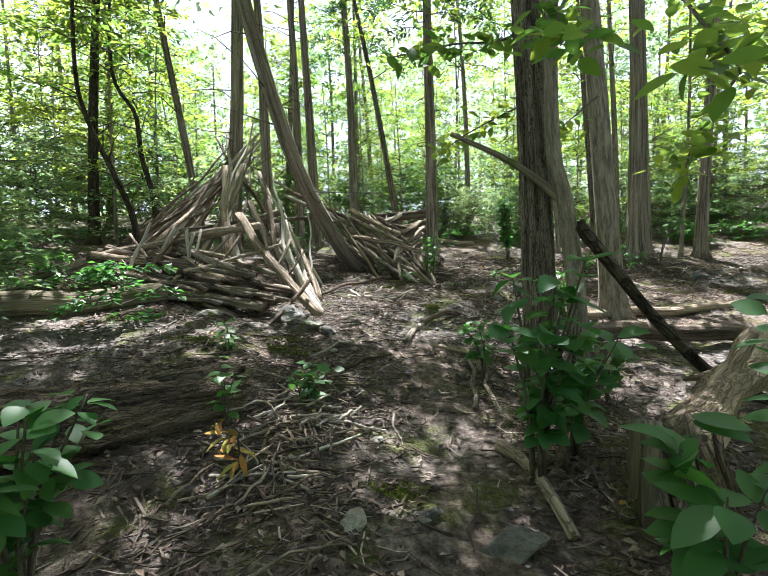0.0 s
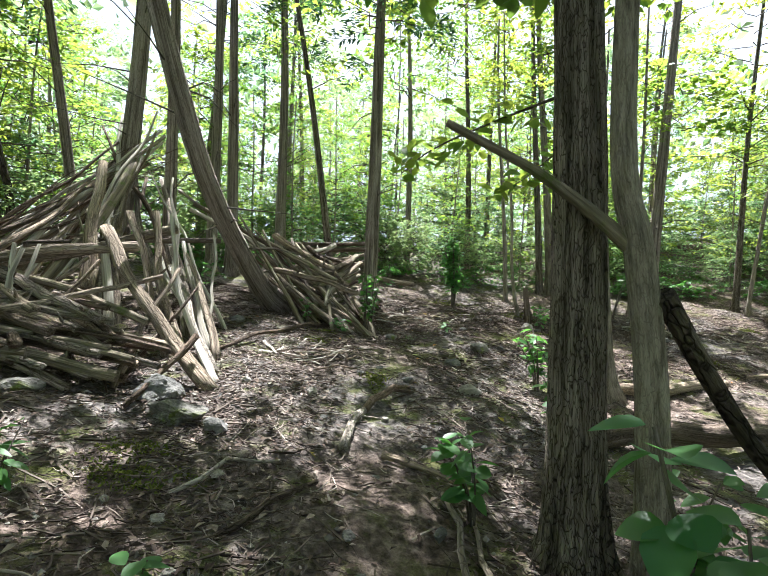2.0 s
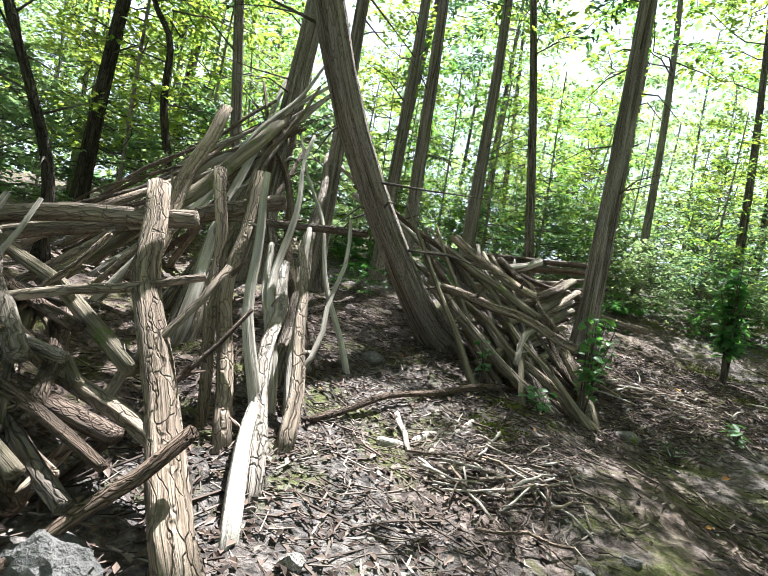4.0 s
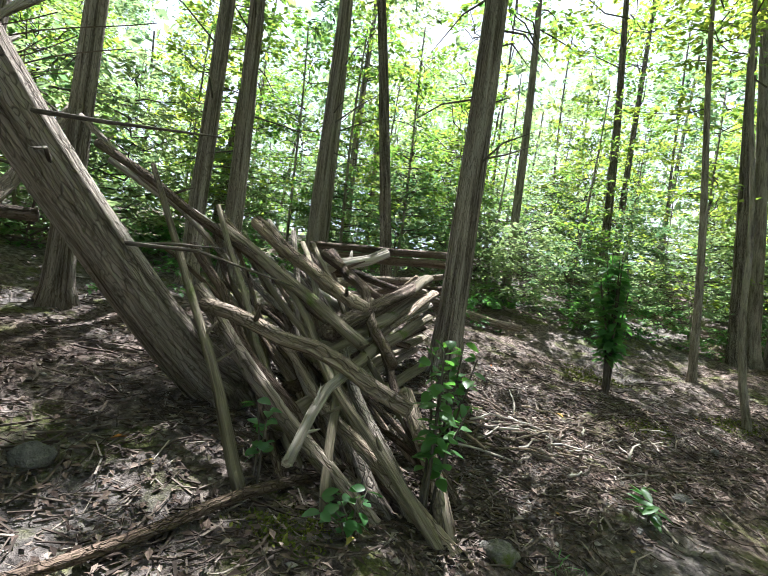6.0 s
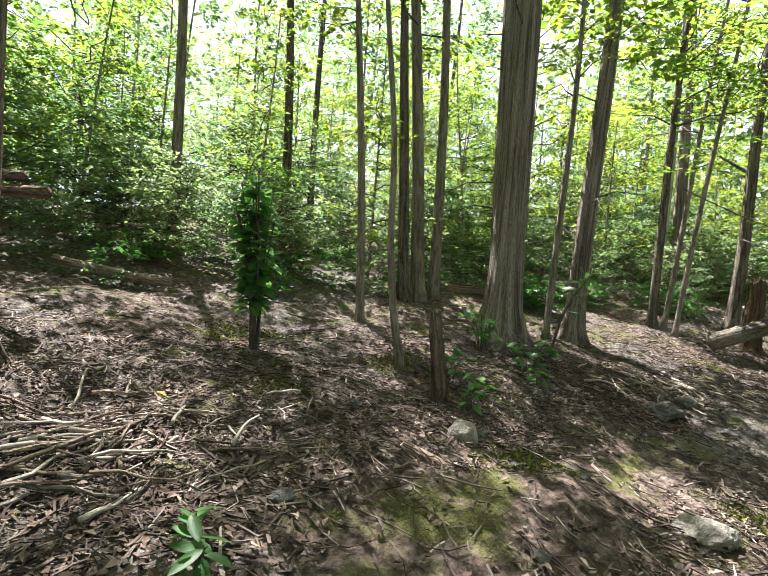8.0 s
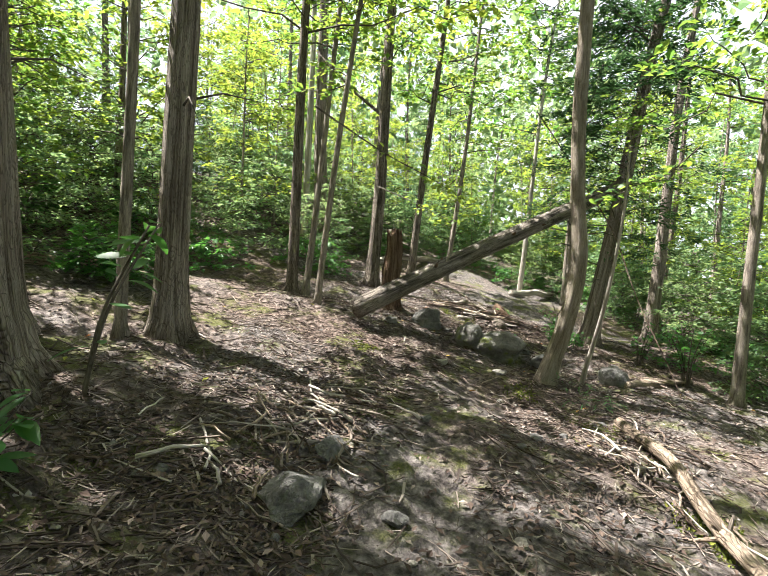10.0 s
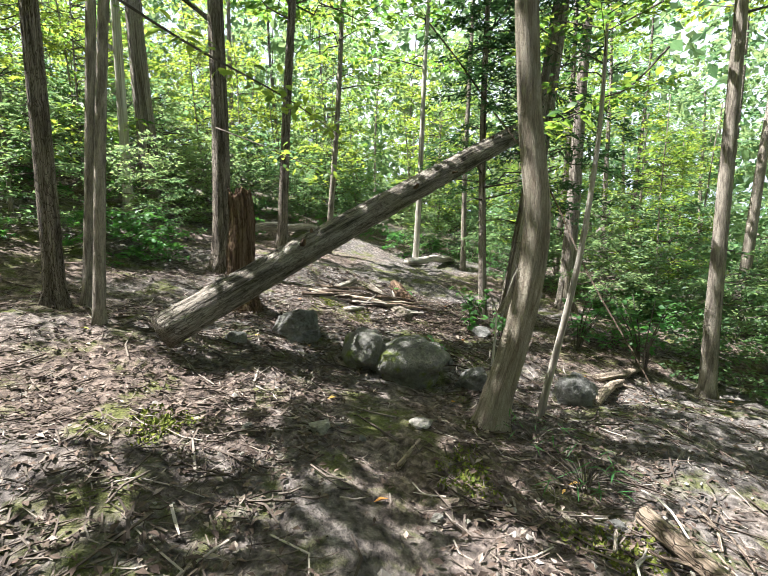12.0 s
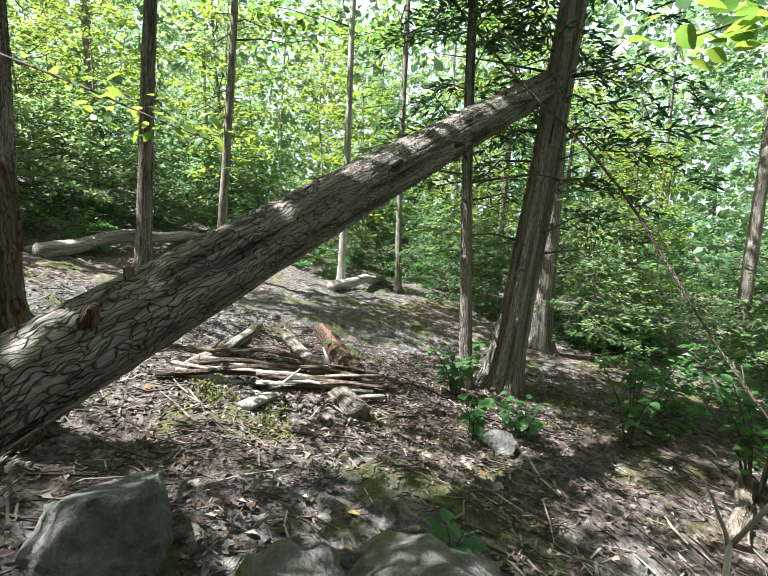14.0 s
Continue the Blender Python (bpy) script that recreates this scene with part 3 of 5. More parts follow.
tree(18.9, 10.5, 0.15, 9, PALE, "pale thin birch trunk far off", (0, -0.05), SMALL, [4.5, 6.0], 1.2, name="hardwood_tree")
tree(16.5, 15.7, 0.4, 10, CEDAR, "two-toned trunk with peeling bark far off", (-0.04, 0.03), CEDARS, [5.0], ridges=18, seg=24, name="cedar_tree")
tree(15.9, 15.9, 0.2, 10, PALE, "pale bare trunk far off", (0.0, 0.0), None, name="hardwood_tree")
ridged = tree(1.13, 4.02, 0.29, 9, HARD, "big hardwood trunk with deep ridges beside the path", (-0.035, 0.015), BROAD, [5.0], 1.0, seg=44, ridges=26, flare=0.75, name="hardwood_tree", limbs=2)
behind = tree(3.1, 6.9, 0.33, 10, GREY, "grey trunk leaning slightly behind a big hardwood", (-0.075, 0.03), BROAD, [5.0], seg=24, ridges=14, name="hardwood_tree")
tree(6.1, 14.6, 0.2, 10, HARD, "dark tree at the edge of the undergrowth", (-0.06, 0.03), SMALL, [6.5], name="hardwood_tree")
tree(-5.24, 10.6, 0.13, 7, DARKBARK, "dark crooked tree in the thicket", path=[(0, 0, 0), (0.1, 0, 1.0), (-0.1, -0.05, 2.0), (-0.2, 0, 2.9), (-0.55, -0.1, 3.6), (-0.6, 0, 5), (-0.4, 0, 7)], crowns=SMALL, start=[3.0, 4.6], size=1.3, name="hardwood_tree", dead=10)
tree(-6.4, 10.4, 0.24, 9, DARKBARK, "dark leaning tree in the thicket", (0.05, 0.02), BROAD, [3.6], name="hardwood_tree", dead=8)
tree(-4.3, 8.1, 0.12, 6.5, DARKBARK, "dark bent thin tree beside the brush shelter", path=[(0, 0, 0), (-0.05, 0, 0.8), (-0.25, -0.1, 1.5), (-0.55, -0.25, 2.4), (-0.65, -0.3, 3.4), (-0.5, -0.2, 6.5)], crowns=SMALL, start=[2.6, 4.2], size=1.2, name="hardwood_tree", dead=10)
tree(-4.4, 11.4, 0.2, 9, CEDAR, "slim leaning cedar in the thicket", (-0.11, -0.03), CEDARS, [4.4], name="cedar_tree", dead=8)

# extra crowns set off from their trunks, mostly out of view, to shade the ground
crown(shelter_cedar, BROAD[0], -0.8, -4.2, 5.6, 0.85, 15)
crown(shelter_cedar, BROAD[2], -1.9, -3.6, 6.2, 0.85, 95)
crown(shelter_cedar, BROAD[3], -0.5, -2.4, 6.4, 0.85, 140)
crown(edge, BROAD[2], -1.5, 0.2, 5.4, 0.65, 40)
crown(edge, BROAD[0], -2.6, 0.6, 6.2, 0.7, 140)
crown(ridged, BROAD[1], -1.1, 1.7, 5.7, 0.8, 60)
crown(ridged, BROAD[3], -1.8, 0.1, 5.6, 0.8, 200)
crown(ridged, BROAD[0], -0.6, 3.4, 6.9, 0.8, 310)
crown(behind, BROAD[2], -2.3, 0.2, 4.6, 0.9, 70)
crown(behind, BROAD[0], -1.2, -0.6, 5.6, 0.9, 170)
crown(slope, SHADECROWN[3], -1.7, 0.2, 4.6, 0.9, 20)
# more added crowns, mostly unseen, set over the walk to dapple its light
for k, (host, dx, dy, dz, sc) in enumerate((
        (shelter_cedar, -2.2, -4.0, 5.6, 0.75), (shelter_cedar, -0.9, -2.3, 5.4, 0.6), (shelter_cedar, -2.2, -2.4, 5.5, 0.8), (edge, -3.2, -1.2, 5.4, 0.55), (shelter_cedar, 0.6, -1.0, 6.2, 0.7),
        (behind, 0.8, 0.9, 5.9, 0.8), (behind, 1.6, 3.2, 6.6, 0.75), (behind, -1.6, 2.6, 6.6, 0.7),
        (slope, 2.9, -1.8, 6.4, 0.75))):
    crown(host, SHADECROWN[k % 4], dx, dy, dz, sc * 1.2, 47 * k)

# the slim stem and its limbs that lean on the big hardwood
slim = thing("hardwood_tree", 1.33, 3.72, G(1.33, 3.72), "slim smooth grey stem with a bare bent branch", "tree", "forest trees")
gz = slim.location.z
V, Q, T = tube(spline([(0.02, 0, -0.1), (-0.02, 0.02, 0.9), (-0.1, 0.06, 1.6), (-0.18, 0.1, 2.05), (-0.2, 0.11, 3.2), (-0.16, 0.12, 5.5), (-0.1, 0.1, 8)], 34), np.linspace(0.078, 0.035, 34) * (1 + 0.45 * np.exp(-np.linspace(0, 8, 34) / 0.3)), 18, 0.03, seed=5)
make("trunk", V, [Q, T], GREY, True, slim)
V, Q, T = tube(spline([(-0.12, 0.07, 1.62), (-0.3, 0.16, 1.8), (-0.55, 0.27, 2.0), (-0.93, 0.4, 2.22)], 16), np.linspace(0.038, 0.02, 16), 10, 0.1, seed=6)
make("branch", V, [Q, T], MOSSLOG, True, slim)
V, Q, T = tube(spline([(-0.02, 0.0, 1.42), (0.34, 0.12, 1.05), (0.68, 0.11, 0.62), (1.05, -0.08, 0.2), (1.5, -0.25, 0.02)], 20), np.linspace(0.05, 0.042, 20), 12, 0.08, seed=8)
make("dead_limb", V, [Q, T], DARKBARK, True, slim)
crown(slim, BROAD[1], -0.15, 0.1, 4.4, 0.8, 40)

# ---------------------------------------------------------------- first stick shelter
apex = (-3.1, 10.1, 3.4)
fort = thing("stick_shelter", -3.0, 8.6, G(-3.0, 8.6), "tall cone of weathered grey poles leaning on a cedar", "shelter")
fr = np.random.default_rng(21)
for i in range(32):
    a = radians(fr.uniform(178, 318))
    R = fr.uniform(1.5, 3.2) * (0.75 if math.degrees(a) < 225 else 1.0)
    fx, fy = -3.15 + R * math.cos(a), 10.15 + R * math.sin(a)
    over = fr.uniform(0.78, 1.25)
    f = Vector((fx, fy, G(fx, fy) - 0.03))
    tip = f + (Vector(apex) + Vector(fr.uniform(-0.3, 0.3, 3)) - f) * over
    pole(f, tip, fr.uniform(0.028, 0.065), fr.uniform(0.01, 0.028), (DEAD, DEAD, PALE, BROWNDEAD)[i % 4], fort, 0.035, stubs=fr.integers(0, 4), seg=8)
for i in range(16):
    a = radians(fr.uniform(170, 235))
    fx, fy = -3.2 + 2.3 * math.cos(a), 9.6 + 2.3 * math.sin(a)
    f = Vector((fx, fy, G(fx, fy)))
    tip = f + (Vector((-2.9, 10.1, 3.4)) + Vector(fr.uniform(-0.4, 0.4, 3)) - f) * fr.uniform(0.9, 1.2)
    pole(f, tip, 0.016, 0.004, BROWNDEAD, fort, 0.05, name="thin_stick", seg=6, stubs=4)
pole((-1.54, 7.5, G(-1.54, 7.5) - 0.05), (-3.0, 11.2, 3.3), 0.08, 0.04, DEAD, fort, 0.022, seg=16, stubs=3, rough=0.12)
pole((-1.4, 7.15, G(-1.4, 7.15)), (-2.12, 8.7, 2.9), 0.036, 0.014, PALE, fort, 0.06, seg=12, rough=0.12, stubs=2)
pole((-0.98, 5.8, 0.72), (-2.26, 7.0, 2.07), 0.075, 0.06, DEAD, fort, 0.03, seg=18, flat=0.75, rough=0.13, name="plank")
pole((-2.55, 7.25, 1.45), (-2.9, 8.45, 3.0), 0.08, 0.05, DEAD, fort, 0.03, seg=16, flat=0.5, rough=0.14, name="plank", stubs=1)
pole((-2.9, 6.9, 1.35), (-2.9, 9.5, 3.25), 0.05, 0.07, MOSSLOG, fort, 0.03, seg=12, stubs=2)
pole((-1.37, 7.4, 1.02), (-1.48, 8.25, 2.15), 0.02, 0.014, PALE, fort, 0.07, seg=9, stubs=2)
pole((-5.0, 6.7, 1.2), (-1.75, 7.6, 2.14), 0.05, 0.055, DEAD, fort, 0.02, seg=12, stubs=2, name="cross_log")
pole((-4.6, 6.1, 1.28), (-1.95, 6.95, 1.9), 0.055, 0.05, DEAD, fort, 0.03, seg=12, stubs=3, name="cross_log")
pole((-3.6, 8.1, 1.9), (-1.5, 8.85, 2.1), 0.04, 0.035, BROWNDEAD, fort, 0.02, seg=10, name="cross_log")
pole((-2.7, 6.0, 1.3), (-1.6, 6.6, 1.62), 0.03, 0.02, DEAD, fort, 0.03, seg=8, name="cross_log")
pole((-1.5, 5.4, G(-1.5, 5.4)), (-1.15, 6.0, 1.15), 0.02, 0.028, BROWNDEAD, fort, 0.05, seg=10, name="prop", stubs=2, rough=0.14)
for i in range(7):
    fx, fy = -1.25 + fr.uniform(-0.45, 0.35), 6.35 + fr.uniform(-0.5, 0.9)
    f = Vector((fx, fy, G(fx, fy) - 0.02))
    tip = Vector((-1.95 + fr.uniform(-0.35, 0.25), 7.6 + fr.uniform(-0.4, 0.9), 2.0 + fr.uniform(-0.35, 0.35)))
    pole(f, tip, fr.uniform(0.03, 0.06), fr.uniform(0.02, 0.05), (PALE, DEAD, DEAD)[i % 3], fort, 0.04, seg=9, flat=fr.uniform(0.5, 1), stubs=1)

# stacked logs in front of it
pile = thing("log_stack", -2.6, 6.0, G(-2.6, 6.0), "low stack of split and broken grey-brown logs", "wood pile")
for i in range(46):
    u, row = fr.uniform(-0.3, 0.25), i // 6
    z = 0.06 + 0.062 * row
    x0, x1 = -4.0 + fr.uniform(-0.35, 1.5) + 0.07 * row, -1.2 + fr.uniform(-1.3, 0.25) - 0.08 * row
    y0, y1 = 6.25 + u + 0.03 * row, 5.62 + fr.uniform(-0.12, 0.25) + 0.06 * row
    pole((x0, y0, G(x0, y0) + z + fr.uniform(-0.05, 0.12)), (x1, y1, G(x1, y1) + z + fr.uniform(-0.05, 0.12)), fr.uniform(0.025, 0.062), fr.uniform(0.02, 0.05), (DEAD, BROWNDEAD, DEAD, MOSSLOG)[i % 4], pile, 0.025, "log", 10, fr.uniform(0.6, 1.0), int(fr.integers(0, 3)))
for i in range(14):
    x0, y0 = -3.6 + fr.uniform(-0.4, 1.9), 5.95 + fr.uniform(-0.25, 0.35)
    a = fr.uniform(-1.2, 1.2)
    pole((x0, y0, G(x0, y0) + 0.02), (x0 + 0.6 * math.sin(a), y0 + fr.uniform(0.3, 0.7), G(x0, y0) + fr.uniform(0.6, 1.0)), 0.035, 0.02, (DEAD, PALE, BROWNDEAD)[i % 3], pile, 0.05, "leaning_stick", 8, fr.uniform(0.4, 1.0), 2)

# ---------------------------------------------------------------- second shelter between the leaning cedar and the upright one
lean = thing("stick_lean_to", 0.0, 9.8, G(0, 9.8), "lean-to of weathered logs laid between two cedars", "shelter")
pole((-0.28, 8.72, G(-0.28, 8.72) - 0.03), (-1.36, 9.62, 2.55), 0.034, 0.016, MOSSLOG, lean, 0.02, stubs=4)
pole((-2.53, 10.6, 3.03), (-0.2, 10.0, 1.5), 0.028, 0.022, DEAD, lean, 0.02, stubs=2)
pole((-2.23, 10.4, 2.79), (-0.02, 9.8, 1.62), 0.036, 0.028, BROWNDEAD, lean, 0.02, stubs=2)
pole((-2.4, 10.9, 2.75), (-0.1, 10.3, 1.75), 0.04, 0.045, PALE, lean, 0.02, stubs=1)
pole((0.62, 11.1, 2.1), (0.0, 10.1, 1.52), 0.06, 0.06, MOSSLOG, lean, 0.015, "plank", 12, 0.5)
pole((0.68, 11.0, 1.96), (0.08, 10.0, 1.42), 0.06, 0.055, DEAD, lean, 0.015, "plank", 12, 0.5)
pole((-0.9, 13.35, 2.36), (1.05, 12.5, 2.42), 0.05, 0.045, BROWNDEAD, lean, 0.01, name="top_log", seg=12)
pole((-0.6, 13.2, 2.24), (1.22, 12.35, 2.3), 0.06, 0.05, BROWNDEAD, lean, 0.015, name="top_log", seg=12)
pole((-0.79, 9.3, 1.74), (0.43, 8.7, 1.45), 0.045, 0.038, DEAD, lean, 0.04, seg=12, name="log", stubs=1)
pole((-0.95, 9.6, 1.8), (0.35, 8.75, G(0.35, 8.75)), 0.05, 0.042, DEAD, lean, 0.02, seg=12, name="log")
pole((-0.03, 8.27, 1.3), (0.12, 8.95, 1.54), 0.022, 0.027, PALE, lean, 0.09, seg=12, name="pale_stick", stubs=3, rough=0.16)
pole((-1.1, 10.3, 2.25), (0.15, 9.4, 1.62), 0.06, 0.05, MOSSLOG, lean, 0.02, seg=12, name="log", flat=0.7)
pole((-0.9, 10.5, 2.35), (0.12, 9.9, 1.8), 0.055, 0.05, DEAD, lean, 0.03, seg=12, name="log", stubs=2)
pole((-0.31, 11.04, 2.2), (0.35, 9.5, 1.5), 0.045, 0.035, BROWNDEAD, lean, 0.05, seg=10, name="log", stubs=3)
pole((-0.45, 10.7, 2.05), (0.2, 11.2, 2.28), 0.06, 0.05, PALE, lean, 0.06, seg=12, name="branch", stubs=3)
pole((0.72, 8.8, G(0.72, 8.8) - 0.03), (0.45, 9.5, 1.35), 0.05, 0.045, DEAD, lean, 0.03, seg=12, name="log")
for i in range(8):
    z = 0.12 * i
    pole((-0.12 + fr.uniform(-0.2, 0.15), 9.15 + 0.06 * i + fr.uniform(-0.15, 0.3), G(0, 9.2) + 0.04 + z * 0.75 + fr.uniform(-0.02, 0.03)), (0.66 + fr.uniform(-0.06, 0.03), 11.35 + fr.uniform(-0.2, 0.25), G(0.7, 11.3) + 0.05 + z), fr.uniform(0.05, 0.075), fr.uniform(0.045, 0.065), (MOSSLOG, DEAD, MOSSLOG, BROWNDEAD)[i % 4], lean, 0.012, "plank", 12, fr.uniform(0.5, 0.9), 0)
for i in range(26):
    f = Vector((fr.uniform(-0.15, 0.85), fr.uniform(8.55, 9.5), 0))
    f.z = G(f.x, f.y) - 0.02
    tip = Vector((-1.15 + fr.uniform(-0.25, 0.75), 10.0 + fr.uniform(-0.3, 1.0), fr.uniform(1.55, 2.45)))
    pole(f, tip, fr.uniform(0.022, 0.05), fr.uniform(0.012, 0.03), (DEAD, BROWNDEAD, DEAD, MOSSLOG)[i % 4], lean, 0.05, "pole", 9, fr.uniform(0.7, 1), int(fr.integers(0, 3)))
for i in range(14):
    a = Vector((fr.uniform(-1.1, 0.0), fr.uniform(10.6, 12.8), fr.uniform(1.5, 2.2)))
    b = Vector((fr.uniform(0.3, 1.0), fr.uniform(10.8, 12.4), fr.uniform(1.3, 2.2)))
    pole(a, b, 0.045, 0.03, (BROWNDEAD, DEAD)[i % 2], lean, 0.04, "log", 9, 1.0, 2)
pole((1.15, 14.2, G(1.15, 14.2) + 0.15), (2.35, 13.9, G(2.35, 13.9) + 0.12), 0.07, 0.06, DEAD, None, 0.02, "dead_log", 12)
tagged(scene.collection.objects[-1], "grey dead log lying at the edge of the undergrowth", "log")

# ---------------------------------------------------------------- fallen trunks, stump, loose branches


def lone(name, a, b, r0, r1, material, label, category, **kw):
    """A log or branch that lies by itself, its ends let down onto the ground where z is left out."""
    a = a if len(a) == 3 else (*a, G(*a) + r0 * 0.75)
    b = b if len(b) == 3 else (*b, G(*b) + r1 * 0.75)
    return tagged(pole(a, b, r0, r1, material, None, kw.pop("bend", 0.03), name, **kw), label, category)


big = thing("leaning_log", 10.28, 11.7, 1.15, "fallen ridged tree trunk leaning up into a dark cedar", "log")
L = Vector((4.3, -3.26, 2.22)).length
V, Q, T = tube(np.stack([0.03 * np.sin(np.linspace(0, 5, 90)), 0.02 * np.sin(np.linspace(1, 4, 90)), np.linspace(0, L, 90)], 1), np.linspace(0.132, 0.122, 90), 56, 0.02, 30, seed=31)
make("bole", V, [Q, T], LOGBARK, True, big, along((0, 0, 0), (4.3, -3.26, 2.22)))

# broken knots along the upper side of the trunk
axis_to = Vector((4.3, -3.26, 2.22))
for u, side, up, size in ((0.23, -0.06, 0.11, 0.04), (0.26, 0.02, 0.125, 0.03), (0.5, -0.10, 0.07, 0.035), (0.62, -0.12, 0.0, 0.03), (0.78, -0.06, 0.1, 0.025)):
    at = Vector((10.28, 11.7, 1.15)) + axis_to * u
    out = Vector((0.6 * side, 0.8 * side, up))
    pole(at + out * 0.7, at + out * 1.45, size, size * 0.5, ROT, big, 0.05, "knot", 10, 0.8, 0, 0.2)

stump = thing("rotten_stump", 12.3, 11.97, G(12.3, 11.97), "tall rotten stump with split reddish wood", "tree stump")
sv = np.linspace(0, 1, 26)
V, Q, T = tube(np.stack([0.015 * np.sin(9 * sv), 0.02 * np.sin(7 * sv), -0.08 + 1.42 * sv], 1), 0.16 * (1 - 0.22 * sv) * (1 + 0.5 * np.exp(-sv / 0.14)), 40, 0.1, 15, seed=12)
sr = np.random.default_rng(4)
jag = np.repeat(sr.uniform(-0.12, 0.03, 10), 4) + sr.uniform(-0.03, 0.03, 40)
V[: 26 * 40, 2] += (np.clip((sv - 0.6) / 0.4, 0, 1)[:, None] * jag[None, :]).ravel()
V[26 * 40 + 1, 2] -= 0.3
make("trunk", V, [Q, T], ROT, True, stump)
tagged(pole((3.95, 10.66, G(3.95, 10.66) - 0.05), (3.88, 10.7, G(3.95, 10.66) + 0.72), 0.065, 0.045, BROWNDEAD, None, 0.03, "dead_stub", 14, rough=0.14), "short dark dead sapling stub in the soil", "tree stump")


def hollow_log(a, b, r0, r1, material, label):
    """A rotting log whose far end is torn open and hollow."""
    a, b = np.array([*a, G(*a) + r0 * 0.75]), np.array([*b, G(*b) + r1 * 0.75])
    t = thing("fallen_log", *a, label, "log")
    hr = np.random.default_rng(17)
    n, seg = 40, 44
    u = np.linspace(0, 1, n)[:, None]
    path = u * (b - a) + 0.03 * np.sin(7 * u) * np.array([0.6, -0.6, 0.3])
    V, Q, T = tube(path, np.linspace(r0, r1, n), seg, 0.12, 18, cap=False, seed=3)
    tear = np.repeat(hr.uniform(-0.16, 0.1, 11), 4) + hr.uniform(-0.03, 0.03, seg)
    step = (b - a) / np.linalg.norm(b - a)
    for k in range(8):
        ring = slice((n - 1 - k) * seg, (n - k) * seg)
        V[ring, :3] += tear[:, None] * step * (1 - k / 8)
    make("bark", V, [Q], material, True, t)
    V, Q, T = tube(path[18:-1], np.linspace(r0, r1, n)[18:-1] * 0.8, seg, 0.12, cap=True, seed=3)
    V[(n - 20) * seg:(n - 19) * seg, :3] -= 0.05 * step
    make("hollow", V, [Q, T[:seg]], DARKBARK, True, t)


hollow_log((-2.6, 1.85), (-1.15, 3.1), 0.19, 0.17, BROWNDEAD, "thick rotting log with a dark hollow torn end")
lone("fallen_log", (-4.6, 4.4), (-2.9, 5.9), 0.17, 0.14, MOSSLOG, "grey weathered log beside the stick pile", "log", seg=22)
torn = thing("torn_log", 1.3, 2.4, G(1.3, 2.4), "grey decaying log with a torn splintered butt end", "log")
pole((1.22, 2.3, G(1.22, 2.3) + 0.3), (2.6, 3.5, G(2.6, 3.5) + 0.5), 0.14, 0.13, DEAD, torn, 0.04, "bole", 34, 1.0, 2, 0.16)
tr = np.random.default_rng(62)
for i in range(15):
    x, y = 1.2 + tr.uniform(-0.12, 0.2), 2.28 + tr.uniform(-0.16, 0.16)
    pole((x + tr.uniform(-0.12, 0.1), y - tr.uniform(0.05, 0.22), G(x, y) - 0.02), (x, y, G(x, y) + tr.uniform(0.28, 0.46)), tr.uniform(0.02, 0.05), tr.uniform(0.025, 0.05), (DEAD, MOSSLOG, BROWNDEAD)[i % 3], torn, 0.05, "splinter", 9, tr.uniform(0.3, 0.8), 0, 0.16)
lone("fallen_log", (1.9, 5.3), (4.6, 5.5), 0.11, 0.09, BROWNDEAD, "dark fallen log behind the big trunk", "log", seg=18)
lone("fallen_log", (2.4, 6.6), (5.2, 7.4), 0.08, 0.06, DEAD, "pale fallen pole on the moss", "log", seg=12)
lone("dead_branch", (0.5, 2.88), (0.65, 2.05), 0.035, 0.028, DEAD, "short grey dead branch on the path edge", "branch", seg=12, bend=0.08)
lone("dead_branch", (1.0, 3.2), (0.78, 2.6), 0.045, 0.04, BROWNDEAD, "stubby dead branch by the shrub", "branch", seg=12, bend=0.06)
lone("dead_branch", (0.02, 4.95), (0.25, 5.75), 0.035, 0.03, DEAD, "curved grey dead branch across the path", "branch", bend=0.06)
lone("dead_branch", (0.25, 5.75), (0.72, 6.25), 0.03, 0.035, BROWNDEAD, "dark bent root on the path", "branch", bend=0.1)
lone("dead_branch", (0.3, 5.0), (0.75, 4.7), 0.025, 0.02, DEAD, "thin grey stick on the path", "branch")
lone("dead_branch", (0.45, 3.4), (0.6, 4.55), 0.02, 0.015, DEAD, "long thin pale stick on the path", "branch", bend=0.06)
lone("dead_branch", (0.62, 3.35), (0.72, 4.35), 0.018, 0.012, DEAD, "long thin grey stick on the path", "branch", bend=0.05)
lone("dead_branch", (-0.6, 4.0), (-0.15, 4.55), 0.02, 0.016, BROWNDEAD, "dark crooked stick on the soil", "branch", bend=0.12)
lone("dead_branch", (-0.9, 4.35), (-0.35, 4.75), 0.014, 0.01, DEAD, "thin stick on the moss", "branch", bend=0.1)
lone("dead_branch", (-1.2, 7.2), (0.15, 9.2), 0.022, 0.028, BROWNDEAD, "long dark stick on the litter before the lean-to", "branch", bend=0.04)
lone("dead_branch", (-0.75, 7.3), (-0.25, 7.95), 0.035, 0.02, PALE, "pale curved branch on the litter", "branch", bend=0.12)
lone("dead_branch", (-0.75, 7.75), (-0.55, 7.25), 0.02, 0.014, PALE, "pale broken stick on the litter", "branch")
lone("fallen_branch", (3.1, 9.85), (4.1, 8.5), 0.028, 0.014, DEAD, "long grey fallen branch in the sun", "branch", seg=12, bend=0.06, stubs=4, rough=0.13)
